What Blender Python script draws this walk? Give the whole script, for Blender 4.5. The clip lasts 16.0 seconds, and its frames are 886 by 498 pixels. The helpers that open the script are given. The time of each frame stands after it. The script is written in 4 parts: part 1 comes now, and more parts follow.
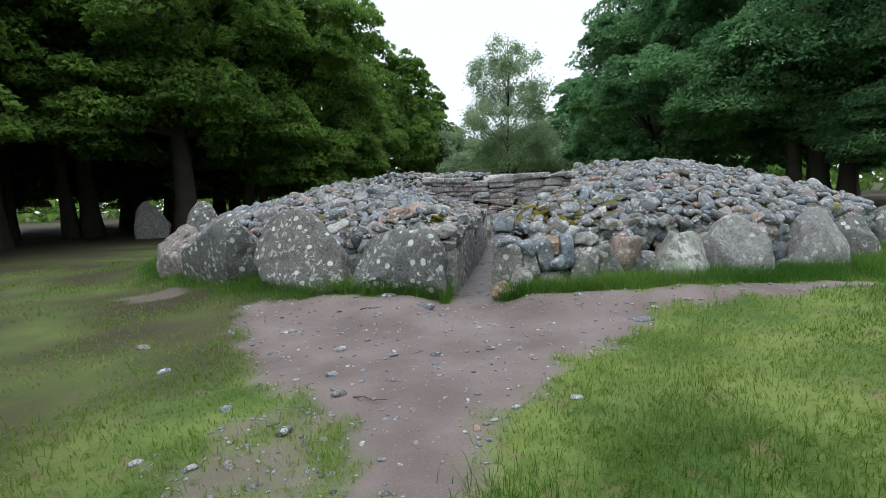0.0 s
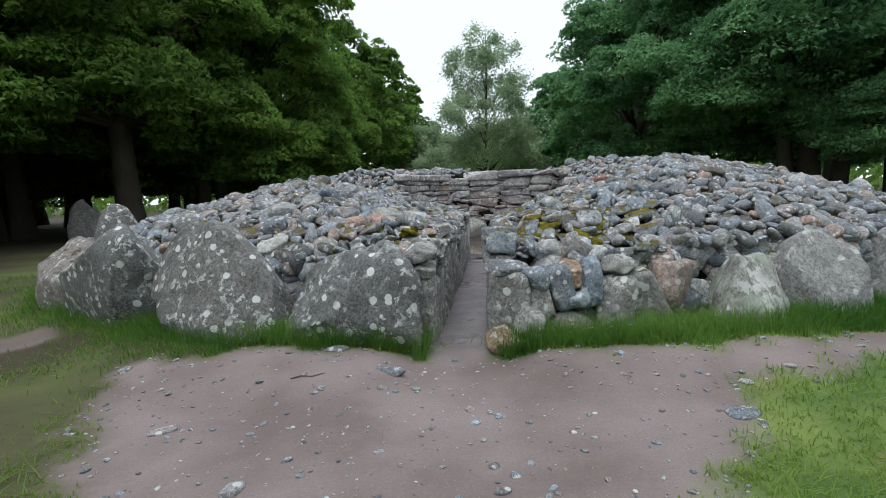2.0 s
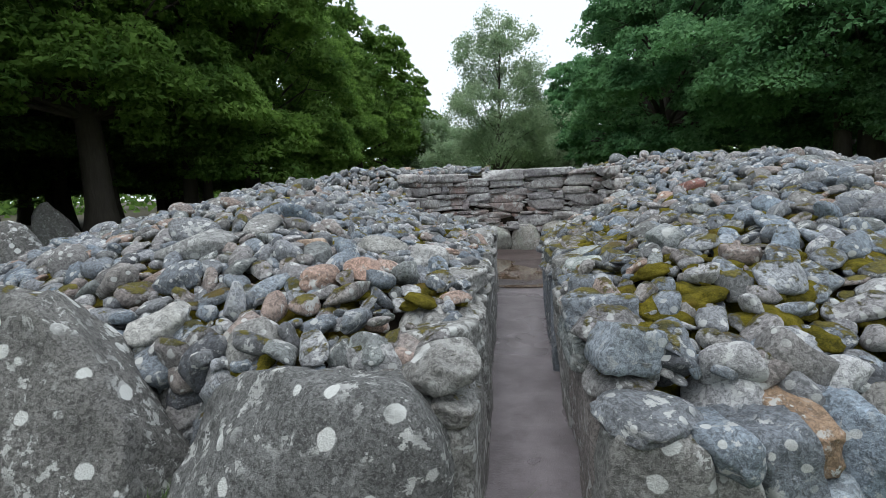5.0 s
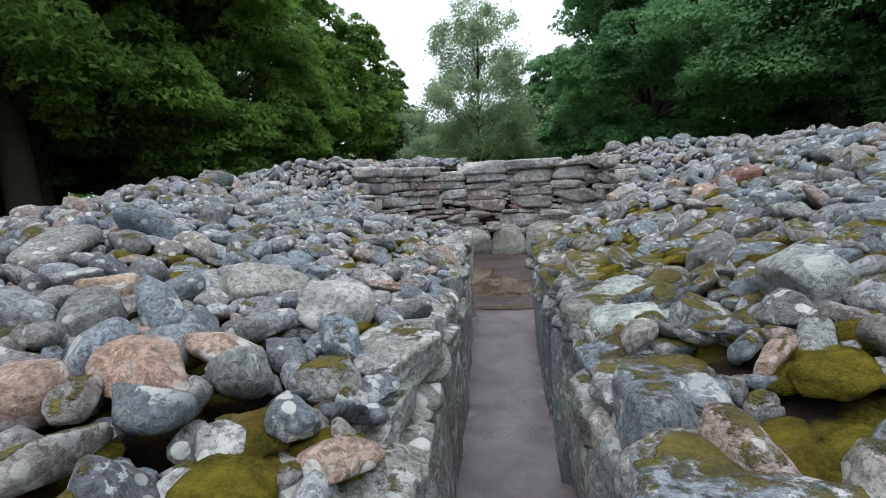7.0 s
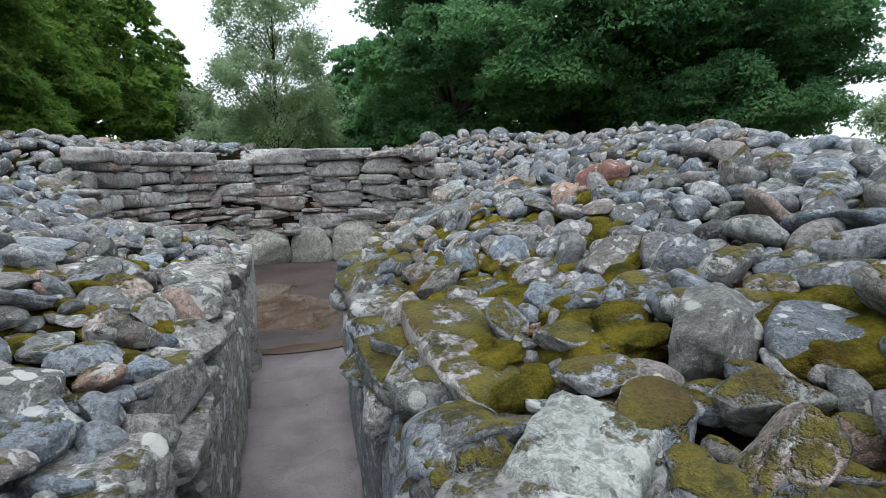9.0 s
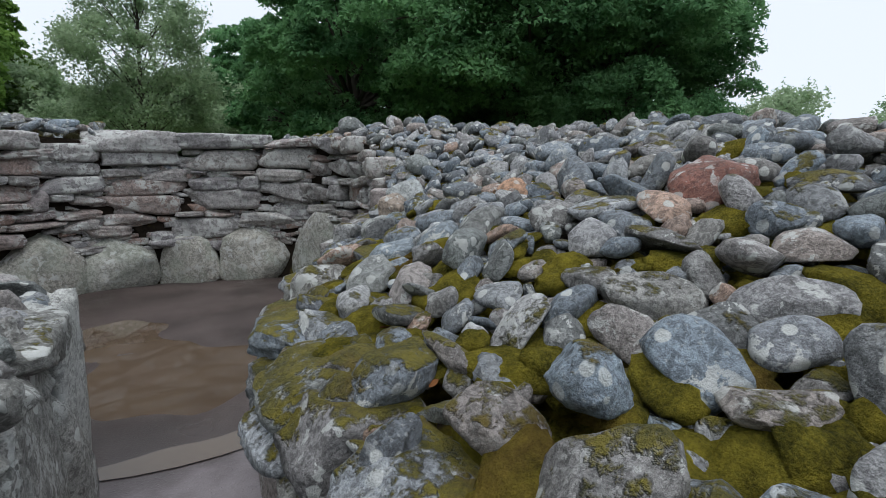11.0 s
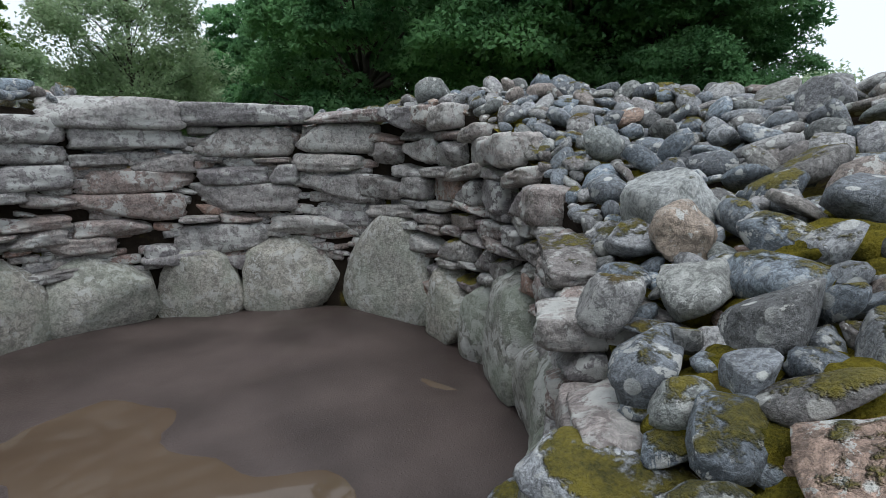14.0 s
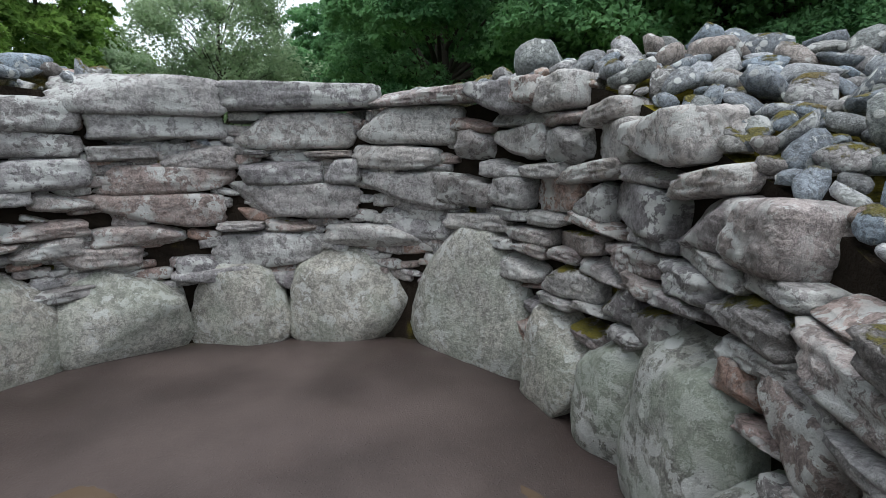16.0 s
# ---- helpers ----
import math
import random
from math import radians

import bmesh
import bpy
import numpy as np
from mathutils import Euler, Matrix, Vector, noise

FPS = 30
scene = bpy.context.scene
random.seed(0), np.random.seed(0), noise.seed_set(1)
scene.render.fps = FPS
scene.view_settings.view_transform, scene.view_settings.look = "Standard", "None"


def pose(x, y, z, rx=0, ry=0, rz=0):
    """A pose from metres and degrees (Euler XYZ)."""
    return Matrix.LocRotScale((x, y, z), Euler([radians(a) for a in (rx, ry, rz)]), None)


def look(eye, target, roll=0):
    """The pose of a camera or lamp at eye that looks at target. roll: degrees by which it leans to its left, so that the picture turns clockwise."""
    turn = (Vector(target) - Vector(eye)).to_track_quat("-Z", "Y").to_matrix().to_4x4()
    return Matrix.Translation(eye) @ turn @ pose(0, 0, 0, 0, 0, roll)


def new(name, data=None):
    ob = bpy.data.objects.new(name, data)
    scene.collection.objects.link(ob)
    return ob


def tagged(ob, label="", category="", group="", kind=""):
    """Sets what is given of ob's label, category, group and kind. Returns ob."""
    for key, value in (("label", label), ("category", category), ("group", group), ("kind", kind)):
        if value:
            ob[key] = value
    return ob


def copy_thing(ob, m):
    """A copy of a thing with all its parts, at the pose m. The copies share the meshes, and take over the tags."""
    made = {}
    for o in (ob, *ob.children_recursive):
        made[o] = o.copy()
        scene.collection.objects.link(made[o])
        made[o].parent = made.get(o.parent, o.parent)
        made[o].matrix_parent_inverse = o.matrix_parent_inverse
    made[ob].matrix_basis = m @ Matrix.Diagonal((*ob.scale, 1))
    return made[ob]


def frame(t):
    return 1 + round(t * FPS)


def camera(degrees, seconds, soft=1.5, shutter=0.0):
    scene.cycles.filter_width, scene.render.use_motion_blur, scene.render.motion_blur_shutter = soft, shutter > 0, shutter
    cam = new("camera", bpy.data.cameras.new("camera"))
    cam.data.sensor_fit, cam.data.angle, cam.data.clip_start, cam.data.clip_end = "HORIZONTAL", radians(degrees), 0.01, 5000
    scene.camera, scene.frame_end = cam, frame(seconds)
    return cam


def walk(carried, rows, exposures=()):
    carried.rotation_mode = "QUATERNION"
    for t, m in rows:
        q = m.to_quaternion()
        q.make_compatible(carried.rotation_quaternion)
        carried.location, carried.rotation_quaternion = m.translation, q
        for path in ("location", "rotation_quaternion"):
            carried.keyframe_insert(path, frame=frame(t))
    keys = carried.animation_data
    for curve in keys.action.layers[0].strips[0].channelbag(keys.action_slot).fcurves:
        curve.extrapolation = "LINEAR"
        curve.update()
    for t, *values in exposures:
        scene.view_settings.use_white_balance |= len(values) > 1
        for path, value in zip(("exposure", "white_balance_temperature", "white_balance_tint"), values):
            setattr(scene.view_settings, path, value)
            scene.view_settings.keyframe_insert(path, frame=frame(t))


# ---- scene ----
cam = camera(85.5, 16.0, soft=0.9)
PATH = [
    (0, (1.074, 0.602, 1.222), (0.879, 2.581, 1.013), -2.3),
    (0.5, (1.015, 1.063, 1.228), (0.849, 3.045, 1.017), -2.3),
    (1, (1.034, 1.512, 1.246), (0.898, 3.496, 1.03), -2.2),
    (1.5, (1.013, 1.94, 1.283), (0.901, 3.925, 1.062), -2.2),
    (2, (0.926, 2.357, 1.333), (0.832, 4.342, 1.103), -2.2),
    (2.5, (0.875, 2.781, 1.363), (0.794, 4.766, 1.129), -2.2),
    (3, (0.807, 3.186, 1.415), (0.739, 5.171, 1.179), -2.2),
    (3.5, (0.694, 3.598, 1.463), (0.62, 5.581, 1.216), -2.2),
    (4, (0.657, 4.023, 1.484), (0.563, 6.005, 1.235), -2.2),
    (4.2, (0.649, 4.158, 1.516), (0.548, 6.14, 1.267), -2.2),
    (6.3, (0.687, 5.836, 1.549), (0.546, 7.814, 1.295), -2.6),
    (6.5, (0.708, 6.008, 1.541), (0.576, 7.987, 1.286), -2.6),
    (7, (0.812, 6.393, 1.501), (0.762, 8.374, 1.234), -2.8),
    (7.5, (0.86, 6.758, 1.482), (0.958, 8.736, 1.2), -2.7),
    (8, (0.91, 7.149, 1.479), (1.179, 9.108, 1.18), -2.3),
    (8.5, (1.006, 7.529, 1.471), (1.503, 9.44, 1.156), -2.0),
    (9, (1.062, 7.862, 1.486), (1.782, 9.701, 1.169), -1.3),
    (9.2, (1.058, 7.982, 1.502), (1.854, 9.789, 1.182), -0.9),
    (11.3, (1.255, 9.618, 1.483), (2.369, 11.245, 1.151), 0.2),
    (11.5, (1.272, 9.781, 1.504), (2.383, 11.41, 1.167), 0.1),
    (12, (1.262, 10.104, 1.489), (2.359, 11.74, 1.147), 0.2),
    (12.5, (1.221, 10.479, 1.482), (2.304, 12.125, 1.139), 0.3),
    (13, (1.257, 10.857, 1.468), (2.341, 12.499, 1.112), 0.3),
    (13.5, (1.265, 11.214, 1.449), (2.365, 12.844, 1.084), 0.2),
    (14, (1.337, 11.51, 1.447), (2.454, 13.126, 1.072), 0.1),
    (14.5, (1.539, 11.781, 1.438), (2.67, 13.385, 1.053), 0.0),
    (15, (1.676, 12.035, 1.412), (2.803, 13.64, 1.017), 0.0),
    (15.5, (1.749, 12.322, 1.424), (2.802, 13.975, 1.026), -0.0),
    (16, (1.79, 12.514, 1.428), (2.646, 14.278, 1.036), 0.2),
]
walk(cam, [(t, look(eye, target, roll)) for t, eye, target, roll in PATH], exposures=[(0, 0.0), (4, -0.05), (6.5, 0.08), (9, 0.1), (11.5, -0.25), (13, -0.24), (14.5, 0.05), (16, 0.3)])

# ---- sky and sun: a bright overcast day ----
SUN_EL, SUN_AZ = 74.0, 200.0
world = bpy.data.worlds.new("overcast")
scene.world = world
world.use_nodes = True
wt = world.node_tree
sky = wt.nodes.new("ShaderNodeTexSky")
sky.sky_type, sky.sun_disc = "NISHITA", False
sky.sun_elevation, sky.sun_rotation = radians(SUN_EL), radians(SUN_AZ)
veil = wt.nodes.new("ShaderNodeMix")
veil.data_type = "RGBA"
veil.inputs[0].default_value = 0.9
veil.inputs[7].default_value = (8.6, 9.3, 10.2, 1)
wt.links.new(sky.outputs[0], veil.inputs[6])
wt.links.new(veil.outputs[2], wt.nodes["Background"].inputs[0])
wt.nodes["Background"].inputs[1].default_value = 0.125
sun = new("sun", bpy.data.lights.new("sun", "SUN"))
sun.data.energy, sun.data.angle, sun.data.color = 1.5, radians(50), (1.0, 0.985, 0.96)
a, e = radians(SUN_AZ), radians(SUN_EL)
sun.matrix_world = look((math.sin(a) * math.cos(e) * 40, math.cos(a) * math.cos(e) * 40, math.sin(e) * 40), (0, 0, 0))

# ---- material helpers ----


class Nodes:
    """A small builder for node materials."""

    def __init__(self, name):
        self.mat = bpy.data.materials.new(name)
        self.mat.use_nodes = True
        self.tree = self.mat.node_tree
        self.bsdf = self.tree.nodes["Principled BSDF"]
        self.geo = self.add("ShaderNodeNewGeometry")
        self.info = self.add("ShaderNodeObjectInfo")
        self.pos = self.geo.outputs["Position"]

    def add(self, kind):
        return self.tree.nodes.new(kind)

    def put(self, value, socket):
        if isinstance(value, bpy.types.NodeSocket):
            self.tree.links.new(value, socket)
        elif isinstance(value, tuple) and len(value) == 3 and socket.type == "RGBA":
            socket.default_value = (*value, 1)
        else:
            socket.default_value = value

    def math(self, op, a, b=0.0, c=0.0, clamp=False):
        n = self.add("ShaderNodeMath")
        n.operation, n.use_clamp = op, clamp
        for v, s in zip((a, b, c), n.inputs):
            self.put(v, s)
        return n.outputs[0]

    def noise(self, scale, detail=4.0, rough=0.55, at=None, warp=0.0):
        n = self.add("ShaderNodeTexNoise")
        self.put(self.pos if at is None else at, n.inputs["Vector"])
        n.inputs["Scale"].default_value, n.inputs["Detail"].default_value = scale, detail
        n.inputs["Roughness"].default_value, n.inputs["Distortion"].default_value = rough, warp
        return n.outputs[0]

    def cells(self, scale, at=None):
        n = self.add("ShaderNodeTexVoronoi")
        self.put(self.pos if at is None else at, n.inputs["Vector"])
        n.inputs["Scale"].default_value = scale
        return n.outputs["Distance"]

    def ramp(self, value, low, high):
        n = self.add("ShaderNodeMapRange")
        n.interpolation_type = "SMOOTHSTEP"
        for v, s in zip((value, low, high), n.inputs):
            self.put(v, s)
        return n.outputs[0]

    def mix(self, f, a, b):
        n = self.add("ShaderNodeMix")
        n.data_type = "RGBA"
        self.put(f, n.inputs[0]), self.put(a, n.inputs[6]), self.put(b, n.inputs[7])
        return n.outputs[2]

    def times(self, colour, factor):
        n = self.add("ShaderNodeVectorMath")
        n.operation = "SCALE"
        self.put(colour, n.inputs[0]), self.put(factor, n.inputs["Scale"])
        return n.outputs[0]

    def stops(self, value, rows):
        n = self.add("ShaderNodeValToRGB")
        self.put(value, n.inputs[0])
        els = n.color_ramp.elements
        while len(els) < len(rows):
            els.new(0.5)
        for el, (p, c) in zip(els, rows):
            el.position, el.color = p, (*c, 1)
        return n.outputs[0]

    def offset(self):
        """Position shifted by the random value of the piece, so that no two pieces carry one pattern."""
        n = self.add("ShaderNodeVectorMath")
        n.operation = "ADD"
        self.put(self.pos, n.inputs[0])
        self.put(self.times((13.0, 7.0, 17.0), self.random()), n.inputs[1])
        return n.outputs[0]

    def random(self):
        both = self.math("ADD", self.geo.outputs["Random Per Island"], self.info.outputs["Random"])
        return self.math("FRACT", both)

    def up(self):
        n = self.add("ShaderNodeSeparateXYZ")
        self.put(self.geo.outputs["Normal"], n.inputs[0])
        return n.outputs[2]

    def attr(self, name):
        n = self.add("ShaderNodeAttribute")
        n.attribute_name = name
        return n.outputs["Fac"]

    def bump(self, height, strength, distance=0.01):
        n = self.add("ShaderNodeBump")
        n.inputs["Strength"].default_value, n.inputs["Distance"].default_value = strength, distance
        self.put(height, n.inputs["Height"])
        self.put(n.outputs[0], self.bsdf.inputs["Normal"])

    def done(self, colour, rough=0.8, spec=0.3):
        self.put(colour, self.bsdf.inputs["Base Color"])
        self.put(rough, self.bsdf.inputs["Roughness"])
        self.bsdf.inputs["Specular IOR Level"].default_value = spec
        return self.mat


GREYS = [(0.0, (0.07, 0.075, 0.085)), (0.10, (0.24, 0.275, 0.31)), (0.20, (0.115, 0.14, 0.168)), (0.30, (0.36, 0.365, 0.37)), (0.40, (0.150, 0.143, 0.138)), (0.50, (0.20, 0.25, 0.30)),
         (0.60, (0.21, 0.185, 0.172)), (0.68, (0.32, 0.34, 0.365)), (0.76, (0.105, 0.108, 0.11)), (0.86, (0.22, 0.24, 0.235)), (0.95, (0.26, 0.215, 0.195)), (1.0, (0.36, 0.25, 0.195))]
SANDS = [(0.0, (0.17, 0.155, 0.15)), (0.22, (0.31, 0.30, 0.30)), (0.42, (0.26, 0.205, 0.188)), (0.62, (0.37, 0.36, 0.35)), (0.8, (0.21, 0.20, 0.21)), (1.0, (0.32, 0.21, 0.17))]
BOULDERS = [(0.0, (0.122, 0.126, 0.124)), (0.5, (0.152, 0.151, 0.146)), (1.0, (0.133, 0.132, 0.124))]
MOSS_A, MOSS_B = (0.045, 0.048, 0.010), (0.310, 0.260, 0.034)


def moss_colour(n, tuft):
    """Yellow-green cushions with dark hollows and brown dead patches."""
    green = n.mix(n.ramp(n.math("MULTIPLY_ADD", n.noise(9.0, 4), 0.7, n.math("MULTIPLY", tuft, 0.5)), 0.38, 0.80), MOSS_A, MOSS_B)
    return n.mix(n.math("MULTIPLY", n.ramp(n.noise(3.3, 4), 0.54, 0.70), 0.6), green, (0.175, 0.105, 0.032))


def stone_material(name, colours, lichen=0.5, moss=0.3, spots=0.0, green=0.0, rough=0.78, spot_scale=7.0, mottle=0.0, grain=44.0):
    n = Nodes(name)
    at = n.offset()
    rnd = n.random()
    base = n.stops(rnd, colours)
    broad, fine = n.noise(5.0, 3, at=at), n.noise(60.0, 5, 0.7, at=at)
    base = n.times(base, n.math("MULTIPLY_ADD", broad, 1.3, 0.42))
    base = n.times(base, n.math("MULTIPLY_ADD", fine, 1.5, 0.3))
    # dark weathering in veins and pits
    pits = n.ramp(n.noise(24.0, 4, 0.7, at=at, warp=0.6), 0.56, 0.72)
    base = n.mix(n.math("MULTIPLY", pits, 0.55), base, (0.055, 0.05, 0.042))
    if mottle:
        crumbs = n.ramp(n.noise(grain, 6, 0.8, at=at, warp=0.8), 0.42, 0.56)
        base = n.mix(crumbs, n.times(base, 1.0 - 0.62 * mottle), n.times(base, 1.0 + 0.42 * mottle))
    grit = n.noise(190.0, 3, 0.7, at=at)
    base = n.times(base, n.math("MULTIPLY_ADD", grit, 0.9, 0.55))
    # pale crusts of lichen
    patch = n.ramp(n.noise(13.0, 6, 0.7, at=at, warp=0.4), 0.615 - 0.10 * lichen, 0.64 - 0.10 * lichen)
    few = n.ramp(n.noise(3.4, 2, at=at), 0.40, 0.58)
    crust = n.math("MULTIPLY", patch, n.math("MULTIPLY_ADD", few, 0.75, 0.12))
    pale = n.mix(n.noise(40.0, 3, at=at), (0.44, 0.46, 0.45), (0.74, 0.75, 0.73))
    base = n.mix(crust, base, pale)
    specks = n.ramp(n.noise(85.0, 3, 0.6, at=at), 0.60, 0.68)
    base = n.mix(n.math("MULTIPLY", specks, 0.3), base, pale)
    if spots:
        dots = n.ramp(n.math("ADD", n.cells(spot_scale, at), n.math("MULTIPLY", n.noise(14.0, 4, at=at), 0.35)), 0.44, 0.40)
        some = n.ramp(n.noise(3.0, 3, at=at), 0.38, 0.52)
        base = n.mix(n.math("MULTIPLY", n.math("MULTIPLY", dots, some), spots), base, (0.68, 0.70, 0.68))
    if green:
        damp = n.ramp(n.noise(3.2, 4, at=at), 0.42, 0.64)
        base = n.mix(n.math("MULTIPLY", damp, green), base, (0.33, 0.39, 0.31))
    tuft = n.noise(95.0, 4, 0.7)
    height = n.math("MULTIPLY_ADD", fine, 0.5, n.math("MULTIPLY_ADD", broad, 0.6, n.math("MULTIPLY", grit, 0.18)))
    if moss:
        cover = n.math("MULTIPLY_ADD", n.up(), 0.28, n.math("MULTIPLY_ADD", n.noise(6.0, 5, 0.65), 0.65, n.math("MULTIPLY", n.noise(26.0, 4, 0.7), 0.4)))
        cover = n.math("ADD", cover, n.math("MULTIPLY", n.math("SUBTRACT", n.noise(0.9, 2), 0.5), 0.5))
        cover = n.ramp(cover, 0.97 - 0.24 * moss, 1.05 - 0.24 * moss)
        base = n.mix(cover, base, moss_colour(n, tuft))
        height = n.math("ADD", height, n.math("MULTIPLY", cover, n.math("MULTIPLY_ADD", tuft, 1.6, 0.5)))
    n.bump(height, 1.0, 0.022)
    return n.done(base, n.math("MULTIPLY_ADD", broad, 0.35, rough - 0.32), 0.55)


COBBLE = stone_material("cobble stone", GREYS, lichen=0.5, moss=0.25, spots=0.8, spot_scale=13.0, mottle=0.7)
MOSSY = stone_material("mossy cobble stone", GREYS, lichen=0.5, moss=0.9, spots=0.6, spot_scale=13.0, mottle=0.7)
KERB = stone_material("kerb boulder stone", BOULDERS, lichen=0.62, moss=0.4, spots=1.0, mottle=0.85, rough=0.8)
FACE = stone_material("coursed wall stone", SANDS, lichen=1.25, moss=0.1, mottle=0.6, grain=22.0)
FACE_MOSSY = stone_material("mossy wall stone", SANDS, lichen=0.7, moss=0.85, mottle=0.6, grain=24.0)
ORTHO = stone_material("upright slab stone", [(0.0, (0.30, 0.295, 0.265)), (0.5, (0.36, 0.355, 0.32)), (1.0, (0.31, 0.295, 0.26))], lichen=0.9, moss=0.0, green=0.3, mottle=0.6, grain=26.0)
ORTHO_PALE = stone_material("lichened upright slab", [(0.0, (0.19, 0.195, 0.17)), (1.0, (0.25, 0.25, 0.225))], lichen=1.3, moss=0.5, green=0.55, mottle=0.7, spots=0.9, spot_scale=5.0, grain=26.0)
PASSAGE = stone_material("passage slab stone", [(0.0, (0.19, 0.19, 0.18)), (1.0, (0.27, 0.265, 0.25))], lichen=0.85, moss=0.6, mottle=0.7, spots=0.9, grain=34.0)


def plain_stone(name, colour, lichen=0.3, moss=0.15):
    return stone_material(name, [(0.0, colour), (1.0, tuple(c * 1.08 for c in colour))], 0.3 + 0.5 * lichen, moss, spots=0.6, spot_scale=9.0, mottle=0.6, grain=32.0)


def cushion_material():
    n = Nodes("moss cushion")
    tuft = n.noise(130.0, 4, 0.75)
    lump = n.noise(30.0, 3, 0.6)
    colour = n.times(moss_colour(n, tuft), n.math("MULTIPLY_ADD", lump, 1.5, 0.35))
    n.bump(n.math("MULTIPLY_ADD", lump, 0.8, tuft), 1.0, 0.03)
    return n.done(colour, 0.95, 0.1)


def core_material():
    n = Nodes("shade-darkened soil and moss")
    tuft = n.noise(80.0, 4, 0.7)
    # soil colour is near black: the shade between the stones is painted in
    shaded_soil = n.mix(n.noise(14.0, 4), (0.014, 0.011, 0.009), (0.045, 0.034, 0.025))
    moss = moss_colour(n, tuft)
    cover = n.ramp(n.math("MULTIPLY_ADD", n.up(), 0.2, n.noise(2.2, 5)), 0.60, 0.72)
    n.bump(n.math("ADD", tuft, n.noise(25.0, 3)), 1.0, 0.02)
    return n.done(n.mix(cover, shaded_soil, moss), 0.95, 0.1)


def ground_material():
    n = Nodes("grass, trodden earth and mud")
    pebble = n.cells(38.0)
    grain = n.noise(70.0, 5, 0.7)
    broad = n.noise(1.1, 4)
    # trodden earth: pinkish grey grit
    earth = n.mix(n.ramp(broad, 0.3, 0.7), (0.150, 0.116, 0.109), (0.245, 0.200, 0.194))
    earth = n.times(earth, n.math("MULTIPLY_ADD", grain, 0.7, 0.65))
    earth = n.mix(n.math("MULTIPLY", n.ramp(pebble, 0.2, 0.1), 0.35), earth, (0.36, 0.33, 0.31))
    wet = n.ramp(n.noise(0.9, 3), 0.45, 0.7)
    mud = n.mix(n.ramp(n.noise(1.3, 5), 0.30, 0.75), (0.044, 0.032, 0.029), (0.100, 0.076, 0.070))
    mud = n.times(mud, n.math("MULTIPLY_ADD", grain, 0.6, 0.7))
    turf = n.mix(n.ramp(n.noise(1.3, 4), 0.3, 0.7), (0.060, 0.120, 0.020), (0.180, 0.240, 0.055))
    turf = n.mix(n.ramp(n.noise(5.0, 4), 0.55, 0.75), turf, (0.19, 0.165, 0.080))
    turf = n.times(turf, n.math("MULTIPLY_ADD", n.noise(120.0, 3), 1.0, 0.5))
    # leaf litter, and the trees' shade on the west lawn painted with it
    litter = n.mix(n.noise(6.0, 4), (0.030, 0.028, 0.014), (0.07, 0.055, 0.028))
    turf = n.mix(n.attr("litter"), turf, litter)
    colour = n.mix(n.attr("dirt"), turf, earth)
    damp = n.attr("passage")
    # wet passage floor, its colour lightened to carry the sky's sheen
    slick_sheen = n.mix(n.ramp(n.noise(3.4, 5, 0.6), 0.3, 0.7), (0.145, 0.125, 0.132), (0.265, 0.235, 0.25))
    colour = n.mix(damp, colour, n.times(slick_sheen, n.math("MULTIPLY_ADD", grain, 0.5, 0.75)))
    colour = n.mix(n.attr("mud"), colour, mud)
    n.bump(n.math("ADD", n.math("MULTIPLY", grain, 0.6), n.math("MULTIPLY", n.ramp(pebble, 0.25, 0.05), 0.5)), 0.5, 0.012)
    rough = n.math("SUBTRACT", 0.9, n.math("MAXIMUM", n.math("MULTIPLY", damp, n.math("MULTIPLY_ADD", wet, 0.22, 0.56)), n.math("MULTIPLY", n.attr("mud"), n.math("MULTIPLY_ADD", wet, 0.34, 0.28))))
    return n.done(colour, rough, 0.5)


def water_material():
    n = Nodes("muddy water")
    colour = n.mix(n.noise(1.7, 3), (0.085, 0.060, 0.043), (0.150, 0.110, 0.076))
    n.bump(n.noise(9.0, 2), 0.03, 0.004)
    return n.done(colour, 0.03, 0.5)


def leaf_material(name, dark, light, glow=0.3):
    n = Nodes(name)
    rnd = n.geo.outputs["Random Per Island"]
    patch = n.noise(0.55, 4)
    colour = n.mix(n.math("MULTIPLY_ADD", rnd, 0.3, n.math("MULTIPLY", n.ramp(patch, 0.32, 0.68), 0.7)), dark, light)
    n.done(colour, 0.7, 0.08)
    out = n.tree.nodes["Material Output"]
    thin = n.add("ShaderNodeBsdfTranslucent")
    n.put(n.times(colour, 1.3), thin.inputs[0])
    both = n.add("ShaderNodeMixShader")
    both.inputs[0].default_value = glow
    n.put(n.bsdf.outputs[0], both.inputs[1]), n.put(thin.outputs[0], both.inputs[2])
    n.put(both.outputs[0], out.inputs[0])
    return n.mat


def bark_material(name, dark, light):
    n = Nodes(name)
    streak = n.add("ShaderNodeMapping")
    streak.inputs["Scale"].default_value = (1.0, 1.0, 0.18)
    n.put(n.pos, streak.inputs[0])
    g = n.noise(14.0, 5, 0.65, at=streak.outputs[0])
    n.bump(g, 0.8, 0.03)
    return n.done(n.mix(n.math("MULTIPLY_ADD", g, 0.7, n.math("MULTIPLY", n.noise(1.5, 3), 0.3)), dark, light), 0.9, 0.2)


